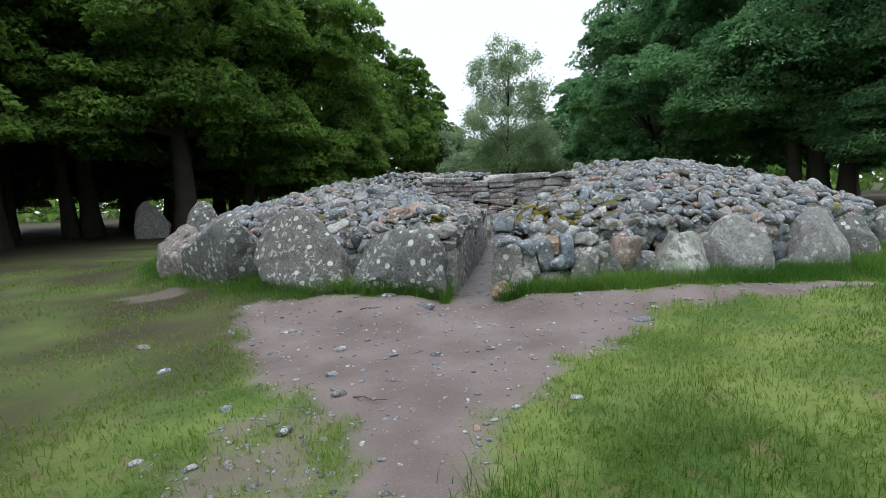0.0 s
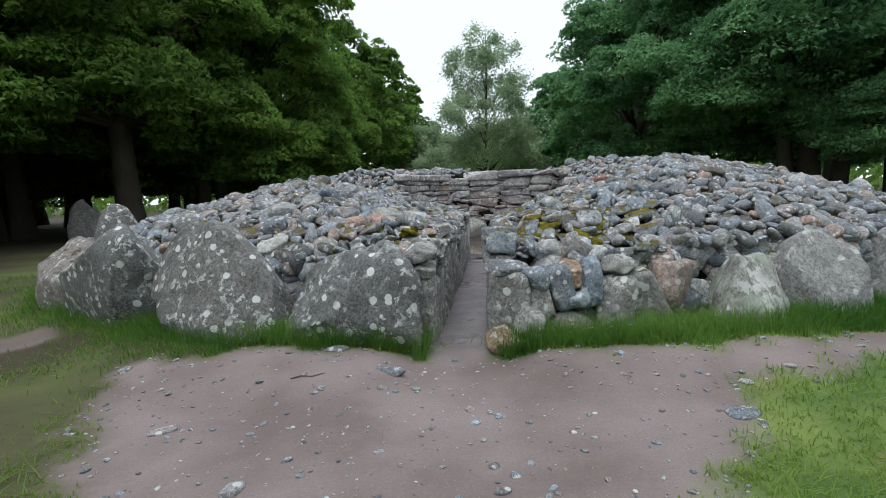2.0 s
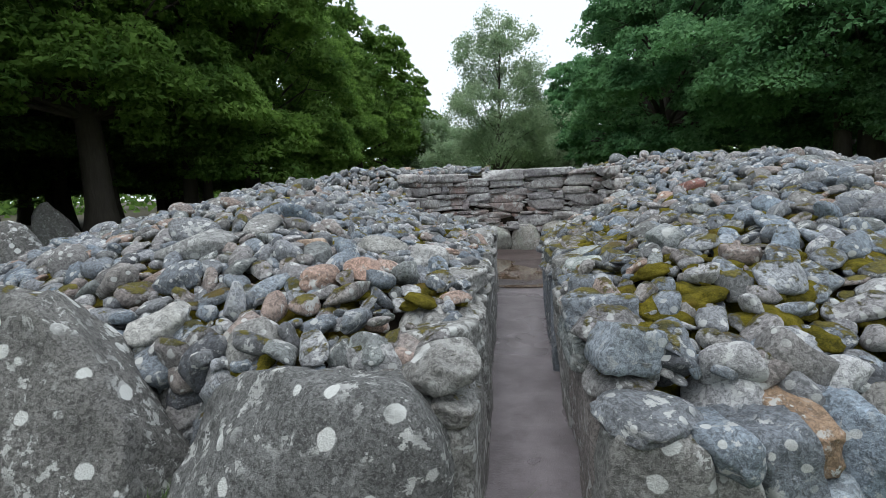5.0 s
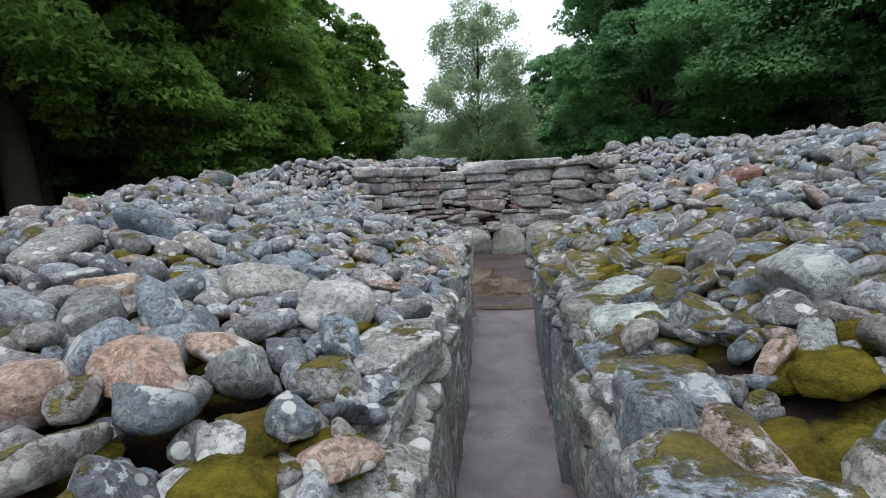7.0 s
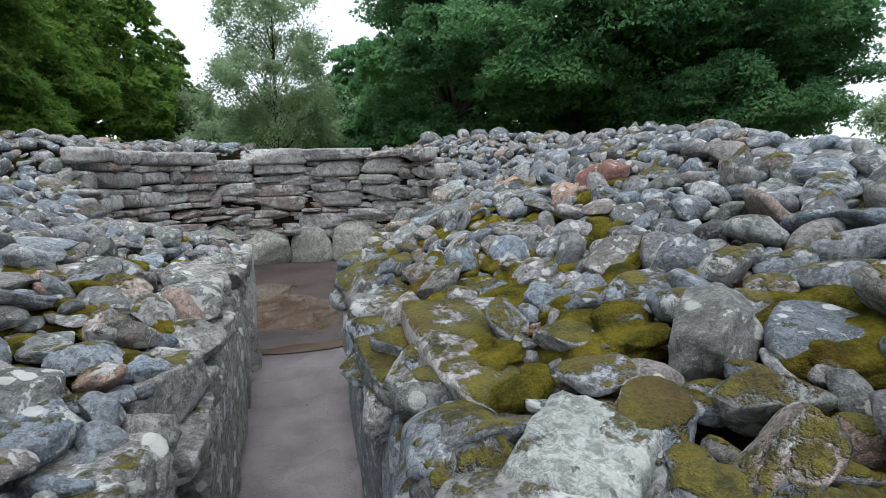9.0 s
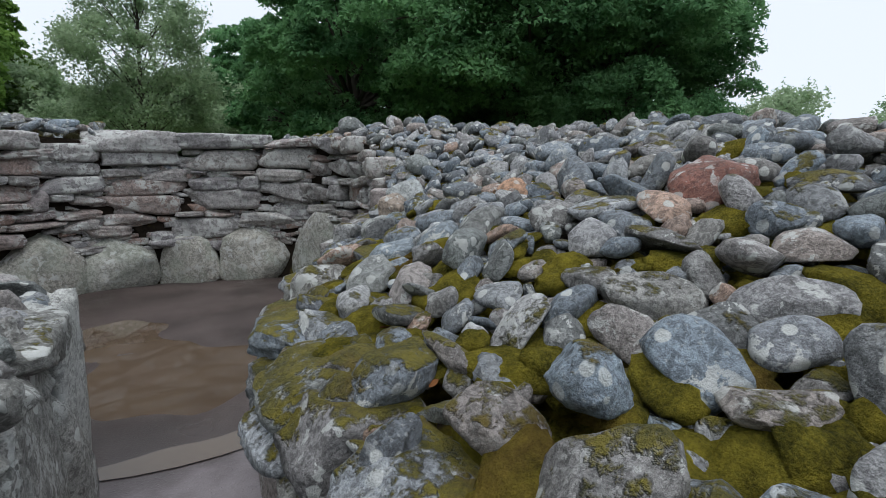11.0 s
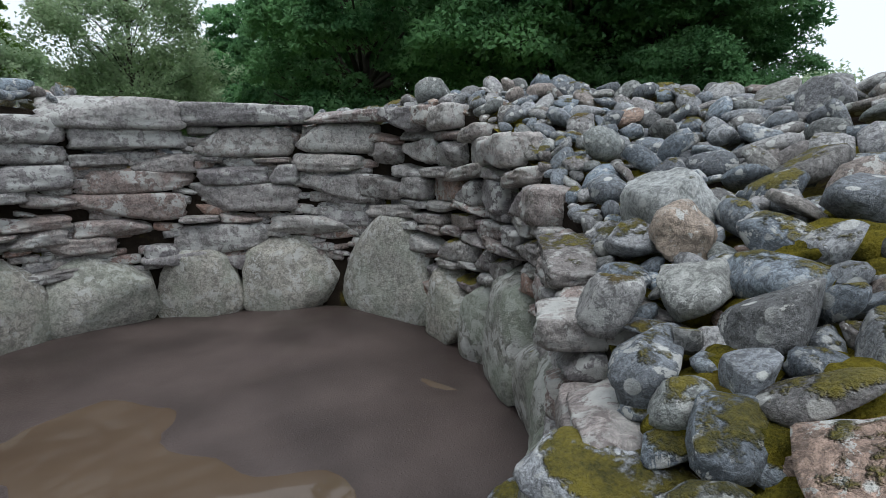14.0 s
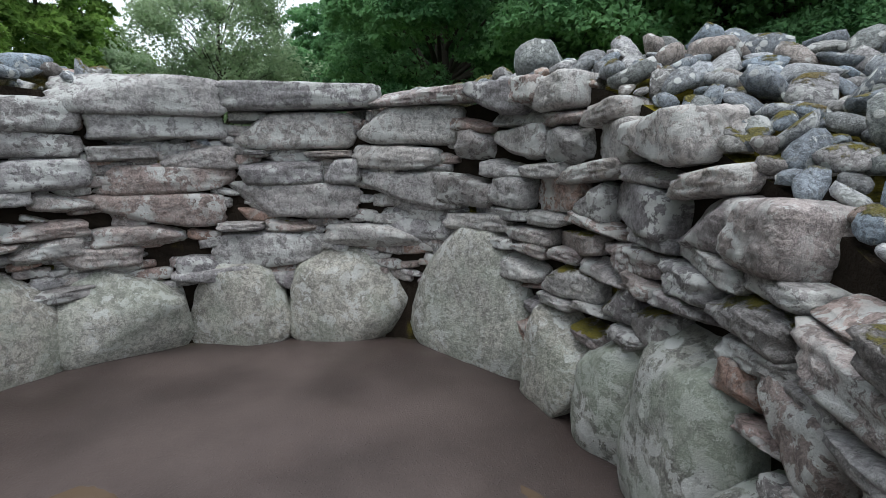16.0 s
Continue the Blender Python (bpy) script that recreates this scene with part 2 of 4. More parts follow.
CORE, CUSHION, GROUND, WATER = core_material(), cushion_material(), ground_material(), water_material()
BLADE = leaf_material("grass blades", (0.092, 0.170, 0.032), (0.250, 0.355, 0.085), 0.48)
TUFT = leaf_material("lush grass blades", (0.035, 0.115, 0.018), (0.150, 0.275, 0.055), 0.4)
BEECH = leaf_material("beech leaves", (0.045, 0.105, 0.024), (0.225, 0.370, 0.085), 0.42)
OAK = leaf_material("dark green leaves", (0.045, 0.130, 0.055), (0.210, 0.400, 0.185), 0.42)
# pale green birch leaves, lightened further so the colour carries distance haze
BIRCH_HAZED = leaf_material("birch leaves paled for haze", (0.215, 0.315, 0.180), (0.400, 0.500, 0.330), 0.5)
BARK = bark_material("grey brown bark", (0.028, 0.024, 0.020), (0.10, 0.088, 0.075))
DEAD = leaf_material("fallen leaves", (0.16, 0.065, 0.025), (0.33, 0.15, 0.06), 0.1)
WOOD = bark_material("dead twig wood", (0.06, 0.045, 0.03), (0.16, 0.13, 0.10))

# ---- the plan: a round cairn with a passage from the south to an open chamber ----
CX, CY = 1.55, 14.25            # middle of the chamber
R_WALL, R_KERB = 2.07, 8.05     # inner face of the chamber wall, line of the kerb
SOUTH, NORTH = 6.35, 12.2       # ends of the passage


def left_side(y):
    return 0.60 + 0.070 * (y - 6.3)


def right_side(y):
    return 1.10 + 0.098 * (y - 6.3) + 0.30 * smooth(y, 10.6, 12.0)


def wall_r(deg):
    """Distance of the chamber's inner face from its middle: the east side is flatter and nearer."""
    return np.interp(deg, [-90, -80, -65, -40, -20, 0, 18, 33, 200, 230, 270], [2.4, 2.33, 2.0, 1.87, 1.84, 1.92, 2.0, R_WALL, R_WALL, R_WALL, 2.2])


def bearing(x, y):
    """Degrees about the middle of the chamber, from -90 to 270."""
    return (np.degrees(np.arctan2(y - CY, x - CX)) + 90) % 360 - 90


def smooth(v, lo, hi):
    t = np.clip((v - lo) / (hi - lo), 0, 1)
    return t * t * (3 - 2 * t)


def ripple(x, y, k):
    """A cheap smooth unevenness between -1 and 1."""
    return (np.sin(1.7 * k * x + 1.3 * np.sin(0.9 * k * y + k)) + np.sin(1.4 * k * y + 1.1 * np.sin(1.2 * k * x + 2 * k))) / 2


def ground_z(x, y):
    x, y = np.asarray(x, float), np.asarray(y, float)
    near = smooth(np.hypot(x - 1, y - 5), 14, 6)
    bank = 0.10 * smooth(np.abs(np.hypot(x - CX, y - CY) - 8.45), 0.75, 0.1) * smooth(np.abs(x - 0.85), 0.3, 0.75)
    slope = 0.045 * np.clip(x - 0.8, 0, 4) * smooth(y, 6.6, 5.6) * near - 0.10 * smooth(y, 3.2, 0.2) * near
    bumps = (0.018 * ripple(x, y, 1.6) + 0.008 * ripple(x, y, 5.0)) * near
    far = 0.5 * ripple(x, y, 0.035) * smooth(np.hypot(x, y - 8), 20, 70)
    rim = np.hypot(x - CX, y - CY)
    bowl = smooth(rim, 2.3, 1.9)
    pan = bowl * (0.030 + 0.030 * ripple(x + 0.4, y, 1.5) + 0.006 * ripple(x, y, 7.0)
                  - 0.050 * np.exp(-(((x - 1.45) / 0.75) ** 2 + ((y - 13.05) / 0.62) ** 2)))
    lane = smooth(x, left_side(y) - 0.15, left_side(y)) * smooth(x, right_side(y) + 0.15, right_side(y)) * smooth(y, 6.2, 6.8) * smooth(y, 12.4, 12.0)
    return (bank + slope + bumps) * (1 - np.maximum(bowl, lane)) + far + pan


EDGE = [(-1.85, 5.95), (-0.5, 6.16), (0.57, 6.12), (0.62, 6.5), (1.08, 6.5), (1.12, 6.02), (1.6, 5.92), (2.6, 5.70), (3.3, 5.80), (4.4, 5.95), (6.0, 6.45), (6.0, 6.2),
        (4.2, 5.62), (2.75, 5.25), (2.3, 4.6), (1.85, 4.15), (1.35, 3.7), (1.08, 3.2), (0.9, 2.5), (0.85, 1.2), (0.55, 1.2), (0.45, 2.6), (0.1, 3.2), (-0.55, 3.8), (-1.1, 4.5), (-1.75, 5.5)]


def edge_distance(x, y, loop):
    """Signed distance to a closed outline, positive inside."""
    d, inside = np.full(np.shape(x), 1e9), np.zeros(np.shape(x), bool)
    for (ax, ay), (bx, by) in zip(loop, loop[1:] + loop[:1]):
        ux, uy = bx - ax, by - ay
        k = np.clip(((x - ax) * ux + (y - ay) * uy) / (ux * ux + uy * uy), 0, 1)
        d = np.minimum(d, np.hypot(x - ax - k * ux, y - ay - k * uy))
        cross = (ay > y) != (by > y)
        with np.errstate(divide="ignore", invalid="ignore"):
            inside ^= cross & (x < ax + (y - ay) * ux / (uy if uy else 1e-9))
    return np.where(inside, d, -d)


def dirt_amount(x, y):
    worn = edge_distance(x, y, EDGE) + 0.13 * ripple(x, y, 4.0) + 0.07 * ripple(x, y, 11.0)
    bare = 0.30 - np.hypot((x + 3.6) / 1.5, y - 6.75)
    bare2 = 0.55 - np.hypot((x + 0.1) / 0.8, (y - 2.7) / 1.2) + 0.25 * ripple(x, y, 9.0)
    return np.maximum(smooth(worn, -0.10, 0.12), 0.8 * np.maximum(smooth(bare + 0.1 * ripple(x, y, 6), -0.1, 0.1), smooth(bare2, -0.1, 0.5)))


def cairn_z(x, y):
    """Height of the cairn's surface."""
    x, y = np.asarray(x, float), np.asarray(y, float)
    r = np.hypot(x - CX, y - CY)
    dome = np.interp(r, [2.0, 2.4, 2.7, 3.2, 4.0, 5.0, 6.0, 7.0, 7.7, 8.2, 8.6], [1.84, 1.92, 1.98, 1.96, 1.85, 1.62, 1.36, 1.05, 0.76, 0.50, 0.1])
    dome = dome - 0.12 * smooth(x, 0.5, -3.0) * smooth(r, 7.6, 5.0)
    d = np.maximum(np.maximum(left_side(y) - x, x - right_side(y)), 0)
    edge = np.where(x < 1.1, 0.86, 0.88) + np.where(x < 1.1, 0.24, 0.285 + 0.05 * smooth(y, 9.5, 11.2)) * d
    edge = edge + np.where(x < 1.1, 1.3 * smooth(y, 13.3, 15.7), 0.58 * smooth(y, 12.7, 15.4))
    k = 0.18
    h = np.clip(0.5 + 0.5 * (edge - dome) / k, 0, 1)
    return edge * (1 - h) + dome * h - k * h * (1 - h) + 0.035 * ripple(x, y, 1.3) + 0.02 * ripple(x, y, 3.1)


# ---- mesh helpers ----


def mesh_of(name, verts, faces, material, smooth_shade=True):
    me = bpy.data.meshes.new(name)
    me.from_pydata([tuple(v) for v in verts], [], faces)
    me.materials.append(material)
    me.polygons.foreach_set("use_smooth", [smooth_shade] * len(me.polygons))
    me.update()
    return me


def fast_mesh(name, verts, faces, material, smooth_shade=True):
    """A mesh from arrays in which every face has the same number of corners."""
    verts, faces = np.asarray(verts, np.float32), np.asarray(faces, np.int32)
    me = bpy.data.meshes.new(name)
    me.vertices.add(len(verts))
    me.vertices.foreach_set("co", verts.ravel())
    me.loops.add(faces.size)
    me.loops.foreach_set("vertex_index", faces.ravel())
    me.polygons.add(len(faces))
    me.polygons.foreach_set("loop_start", np.arange(0, faces.size, faces.shape[1], dtype=np.int32))
    me.polygons.foreach_set("use_smooth", np.full(len(faces), smooth_shade))
    me.materials.append(material)
    me.update(calc_edges=True)
    me.validate()
    return me


def child(name, me, parent, m=None, label=""):
    """A part: a mesh under a thing or a part, placed by m in the world."""
    ob = new(name, me)
    ob.parent = parent
    ob.matrix_parent_inverse = parent.matrix_basis.inverted()
    ob.matrix_basis = m if m is not None else Matrix()
    return tagged(ob, label)


def thing(name, place, label, category, group="", kind=""):
    ob = new(name)
    ob.matrix_basis = place
    return tagged(ob, label, category, group, kind)


def arrays(bm):
    bm.verts.ensure_lookup_table()
    v = np.array([x.co for x in bm.verts])
    f = np.array([[c.index for c in x.verts] for x in bm.faces])
    bm.free()
    return v, f


def ball(level):
    bm = bmesh.new()
    bmesh.ops.create_icosphere(bm, subdivisions=level, radius=1)
    return arrays(bm)


BALLS = {k: ball(k) for k in (2, 3, 4, 5)}


def wobble(v, seed, scale, octaves=3):
    """Smooth noise at points, about -1 to 1."""
    o = Vector((seed * 3.17, seed * 1.71, seed * 2.39))
    return np.array([noise.fractal(Vector(p) * scale + o, 1.0, 2.0, octaves) for p in v])


def stone_shape(seed, level, boxy=0.4, flats=5, rough=0.10, fine=0.03):
    """A unit stone: a ball squared off, cut by flats and worn."""
    rng = np.random.default_rng(seed)
    v, f = BALLS[level]
    p = 2.0 + 3.5 * boxy
    u = v / (np.abs(v) ** p).sum(1, keepdims=True) ** (1 / p)
    for _ in range(flats):
        n = rng.normal(size=3)
        n /= np.linalg.norm(n)
        over = np.maximum(u @ n - rng.uniform(0.60, 0.88), 0)
        u = u - 0.85 * over[:, None] * n
    u = u * (1 + rough * wobble(v, seed, 1.1, 2) + fine * wobble(v, seed + 50, 4.2, 4))[:, None]
    return u, f


COBBLES = [stone_shape(100 + i, 4, rng_boxy, 7, 0.16, 0.05) for i, rng_boxy in enumerate((0.05, 0.1, 0.15, 0.25, 0.3, 0.4, 0.1, 0.2, 0.35, 0.5, 0.15, 0.3))]
COBBLES_MID = [stone_shape(100 + i, 3, 0.08 + 0.035 * i, 5, 0.14, 0.03) for i in range(12)]
COBBLES_FAR = [stone_shape(100 + i, 2, 0.08 + 0.035 * i, 4, 0.14, 0.0) for i in range(12)]
SLABS = [stone_shape(300 + i, 4, 0.9 + 0.5 * (i % 4), 1 + i % 3, 0.07, 0.07) for i in range(14)]
SLABS_MID = [stone_shape(300 + i, 3, 1.3 + 0.3 * (i % 4), 1, 0.05, 0.03) for i in range(14)]


def place(x, y, z, sx, sy, sz, rx=0, ry=0, rz=0):
    return pose(x, y, z, rx, ry, rz) @ Matrix.Diagonal((sx, sy, sz, 1))


def lay(normal, spin, tilt_x, tilt_y):
    """Turn of a stone bedded on a surface."""
    return Vector((0, 0, 1)).rotation_difference(Vector(normal)).to_matrix().to_4x4() @ pose(0, 0, 0, tilt_x, tilt_y, spin)


SHARED = {}


def shared(kind, i, material):
    key = (kind, i, material.name)
    if key not in SHARED:
        v, f = {"cobble": COBBLES, "slab": SLABS, "slab_mid": SLABS_MID, "mid": COBBLES_MID}[kind][i]
        SHARED[key] = fast_mesh("stone", v, f, material)
    return SHARED[key]


# ---- ground: one sheet from the passage floor to the horizon ----


def spaced(lo, hi, step, reach):
    core = list(np.arange(lo, hi + 1e-6, step))
    out, d, p, q = step, step, lo, hi
    left, right = [], []
    while q < reach:
        d *= 1.25
        p, q = p - d, q + d
        left.append(p), right.append(q)
    return np.array(left[::-1] + core + right)


gx, gy = spaced(-5.0, 6.0, 0.09, 1500), spaced(0.4, 16.8, 0.09, 1500)
X, Y = np.meshgrid(gx, gy)
Z = ground_z(X, Y)
nx, ny = len(gx), len(gy)
idx = np.arange(nx * ny).reshape(ny, nx)
quads = np.stack([idx[:-1, :-1], idx[:-1, 1:], idx[1:, 1:], idx[1:, :-1]], -1).reshape(-1, 4)
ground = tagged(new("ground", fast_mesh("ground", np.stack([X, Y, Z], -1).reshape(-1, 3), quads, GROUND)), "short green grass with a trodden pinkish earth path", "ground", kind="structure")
rim = np.hypot(X - CX, Y - CY)
lane = smooth(X, left_side(Y) - 0.3, left_side(Y) - 0.1) * smooth(X, right_side(Y) + 0.3, right_side(Y) + 0.1) * smooth(Y, 5.95, 6.6) * smooth(Y, 12.9, 12.2)
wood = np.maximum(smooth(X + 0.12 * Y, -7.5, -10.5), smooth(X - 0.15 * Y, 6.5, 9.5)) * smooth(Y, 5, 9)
# west of the path: browner litter, strengthened to stand in for tree shade
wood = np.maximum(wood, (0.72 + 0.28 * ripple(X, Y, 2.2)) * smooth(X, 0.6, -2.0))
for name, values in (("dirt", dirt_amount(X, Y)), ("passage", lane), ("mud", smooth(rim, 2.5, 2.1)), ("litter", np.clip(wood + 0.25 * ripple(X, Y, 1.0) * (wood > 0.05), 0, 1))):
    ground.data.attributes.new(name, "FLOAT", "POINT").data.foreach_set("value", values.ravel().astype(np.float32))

# puddle on the chamber floor
bm = bmesh.new()
bmesh.ops.create_circle(bm, cap_ends=True, segments=48, radius=1.5)
me = bpy.data.meshes.new("puddle")
bm.to_mesh(me)
bm.free()
me.materials.append(WATER)
puddle = tagged(new("puddle", me), "shallow muddy brown rain puddle on the chamber floor", "puddle", kind="structure")
puddle.matrix_basis = pose(1.55, 13.4, 0.008)

# ---- the cairn's body ----
cairn = thing("cairn", pose(CX, CY, 0), "round prehistoric cairn of grey lichened cobbles with a passage", "cairn")


def cairn_body():
    """Heaped rubble under the surface stones, open along the passage and the chamber."""
    xs, ys = np.arange(CX - 8.0, CX + 8.0, 0.085), np.arange(CY - 8.0, CY + 8.0, 0.085)
    X, Y = np.meshgrid(xs, ys)
    r = np.hypot(X - CX, Y - CY)
    face = wall_r(bearing(X, Y))
    inside_wall = smooth(r, face + 0.12, face + 0.22)
    d = np.maximum(left_side(Y) - X, X - right_side(Y))
    beside = np.where(Y < CY, smooth(d, 0.10, 0.20), 1.0)
    mounds = 0.5 + 0.5 * ripple(X, Y, 2.6)
    green = smooth(X, 1.0, 1.6) * smooth(r, 8, 7) * smooth(X, 4.5, 2.5) * smooth(Y, 13, 11.5)
    top = cairn_z(X, Y) - 0.13 + 0.08 * green * mounds + 0.014 * ripple(X, Y, 9.0) + 0.010 * ripple(X + 3, Y, 17.0)
    outer = smooth(r, 7.62, 7.4)
    Z = -0.12 + (top + 0.12) * np.minimum(np.minimum(inside_wall, beside), outer)
    ny, nx = X.shape
    idx = np.arange(nx * ny).reshape(ny, nx)
    quads = np.stack([idx[:-1, :-1], idx[:-1, 1:], idx[1:, 1:], idx[1:, :-1]], -1).reshape(-1, 4)
    keep = (Z.ravel()[quads].max(1) > -0.11)
    return fast_mesh("rubble_core", np.stack([X, Y, Z], -1).reshape(-1, 3), quads[keep], CORE)


child("rubble_core", cairn_body(), cairn, label="soil darkened for the shade in the gaps, and yellow-green moss between the stones")


def on_cairn(x, y):
    r = np.hypot(x - CX, y - CY)
    d = np.maximum(left_side(y) - x, x - right_side(y))
    return (r > wall_r(bearing(x, y)) + 0.13) & (r < 7.68) & ((y > CY) | (d > 0.10))


def surface_normal(x, y):
    e = 0.06
    return Vector((float(cairn_z(x - e, y) - cairn_z(x + e, y)), float(cairn_z(x, y - e) - cairn_z(x, y + e)), 2 * e)).normalized()


# stones with a look of their own: x, y, long, wide, high, turn, colour
GREY_BLUE, RED, ORANGE, TAN, PALE, DARK = (0.20, 0.235, 0.265), (0.20, 0.085, 0.065), (0.42, 0.25, 0.16), (0.33, 0.245, 0.18), (0.42, 0.42, 0.40), (0.15, 0.155, 0.15)
KNOWN = [
    (3.09, 10.30, 0.20, 0.15, 0.09, 20, RED), (3.07, 11.41, 0.13, 0.09, 0.07, 70, ORANGE), (0.02, 10.90, 0.17, 0.13, 0.05, 40, GREY_BLUE),
    (-0.08, 8.50, 0.22, 0.14, 0.09, 5, (0.30, 0.30, 0.28)), (-1.40, 8.17, 0.26, 0.17, 0.11, 15, (0.25, 0.255, 0.25)), (-0.54, 8.20, 0.12, 0.09, 0.07, 10, TAN),
    (0.02, 7.55, 0.17, 0.10, 0.09, -30, (0.36, 0.24, 0.19)), (-0.25, 7.45, 0.12, 0.09, 0.07, 30, (0.36, 0.25, 0.20)), (-1.0, 7.15, 0.18, 0.12, 0.10, 25, PALE),
    (2.45, 10.95, 0.19, 0.09, 0.065, 15, DARK), (2.08, 10.86, 0.15, 0.085, 0.05, 50, (0.29, 0.265, 0.255)), (2.06, 11.12, 0.12, 0.10, 0.07, 20, (0.22, 0.23, 0.225)),
    (2.21, 11.28, 0.14, 0.10, 0.08, -20, GREY_BLUE), (2.36, 11.10, 0.12, 0.09, 0.07, 30, GREY_BLUE), (2.98, 12.46, 0.18, 0.14, 0.14, 60, (0.34, 0.36, 0.36)),
    (2.80, 12.30, 0.12, 0.09, 0.10, 10, (0.27, 0.22, 0.18)), (2.56, 12.14, 0.12, 0.09, 0.07, 30, (0.25, 0.26, 0.25)), (1.98, 8.60, 0.15, 0.10, 0.08, 30, DARK),
    (1.90, 7.92, 0.17, 0.13, 0.12, 70, (0.24, 0.26, 0.26)), (0.30, 8.30, 0.17, 0.13, 0.10, 40, (0.33, 0.33, 0.32)), (2.35, 9.35, 0.17, 0.10, 0.07, 25, (0.15, 0.14, 0.13)),
]
# long blocks along the tops of the passage walls: x, y, z, half sizes, turn
CAPS = {
    "pale": (1.53, 8.07, 0.945, 0.24, 0.095, 0.085, -20), "mossy": (1.60, 9.08, 0.95, 0.38, 0.13, 0.07, 84), "tilted": (1.53, 7.54, 0.83, 0.29, 0.12, 0.06, -60),
    "angular": (1.28, 7.60, 0.72, 0.12, 0.12, 0.12, 30), "foot": (1.44, 7.04, 0.80, 0.20, 0.15, 0.10, 15), "lichened": (2.03, 11.56, 0.84, 0.19, 0.17, 0.17, 20),
    "wedge": (1.57, 8.50, 0.93, 0.14, 0.11, 0.10, 35),
    "white": (0.42, 7.24, 0.82, 0.20, 0.16, 0.12, 70),
}


def scatter():
    """Where the loose stones lie: big ones first, smaller ones in the gaps."""
    rng = np.random.default_rng(7)
    cell, grid, found = 0.13, {}, []

    def free(x, y, s, gap=0.92):
        i, j = int(x // cell), int(y // cell)
        for a in range(i - 2, i + 3):
            for b in range(j - 2, j + 3):
                for (u, v, q) in grid.get((a, b), ()):
                    if (u - x) ** 2 + (v - y) ** 2 < (gap * (s + q)) ** 2:
                        return False
        grid.setdefault((i, j), []).append((x, y, s))
        return True

    for x, y, a, b, *_ in KNOWN:
        free(x, y, 0.42 * (a + b))
    for x, y, z, a, b, c, turn in CAPS.values():
        for k in (-0.66, 0.0, 0.66):
            free(x + k * a * math.cos(radians(turn)), y + k * a * math.sin(radians(turn)), 1.15 * b)
    for count, lo, hi in ((420, 0.10, 0.14), (14000, 0.068, 0.092), (70000, 0.048, 0.068), (90000, 0.030, 0.048)):
        rr = np.sqrt(rng.uniform(R_WALL ** 2, 8.05 ** 2, count))
        aa = rng.uniform(0, 2 * math.pi, count)
        xs, ys, ss = CX + rr * np.cos(aa), CY + rr * np.sin(aa), rng.uniform(lo, hi, count)
        if hi < 0.05:
            xs, ys = rng.uniform(-2.0, 4.6, count), rng.uniform(6.6, 15.2, count)
        ok = on_cairn(xs, ys)
        for x, y, s in zip(xs[ok], ys[ok], ss[ok]):
            if (s < 0.048 and y < 12.6 and abs(x - 1.1) > 2.6) or (s < 0.068 and y > 17.5):
                continue
            if s > 0.10 and abs(x - 1.3) < 2.2 and y < 14.5:
                continue
            if free(x, y, s, 0.74 if s < 0.048 else 0.92):
                found.append((float(x), float(y), float(s)))
    return found


def bedded(x, y, s, rng):
    n = surface_normal(x, y)
    flat = rng.uniform(0.38, 0.82)
    long = rng.uniform(1.05, 1.65)
    turn = lay(n, rng.uniform(0, 360), rng.normal(0, 24), rng.normal(0, 24))
    z = float(cairn_z(x, y)) + s * flat * 0.55 + rng.uniform(-0.02, 0.03) - (0.03 if s < 0.048 else 0.0)
    return Matrix.Translation((x, y, z)) @ turn @ Matrix.Diagonal((s * long, s * rng.uniform(0.85, 1.1), s * flat, 1))


def mossiness(x, y):
    d = np.maximum(left_side(y) - x, x - right_side(y))
    side = 0.75 if x > 1.1 else 0.28
    return side * float(smooth(d, 3.2, 0.2)) + 0.10


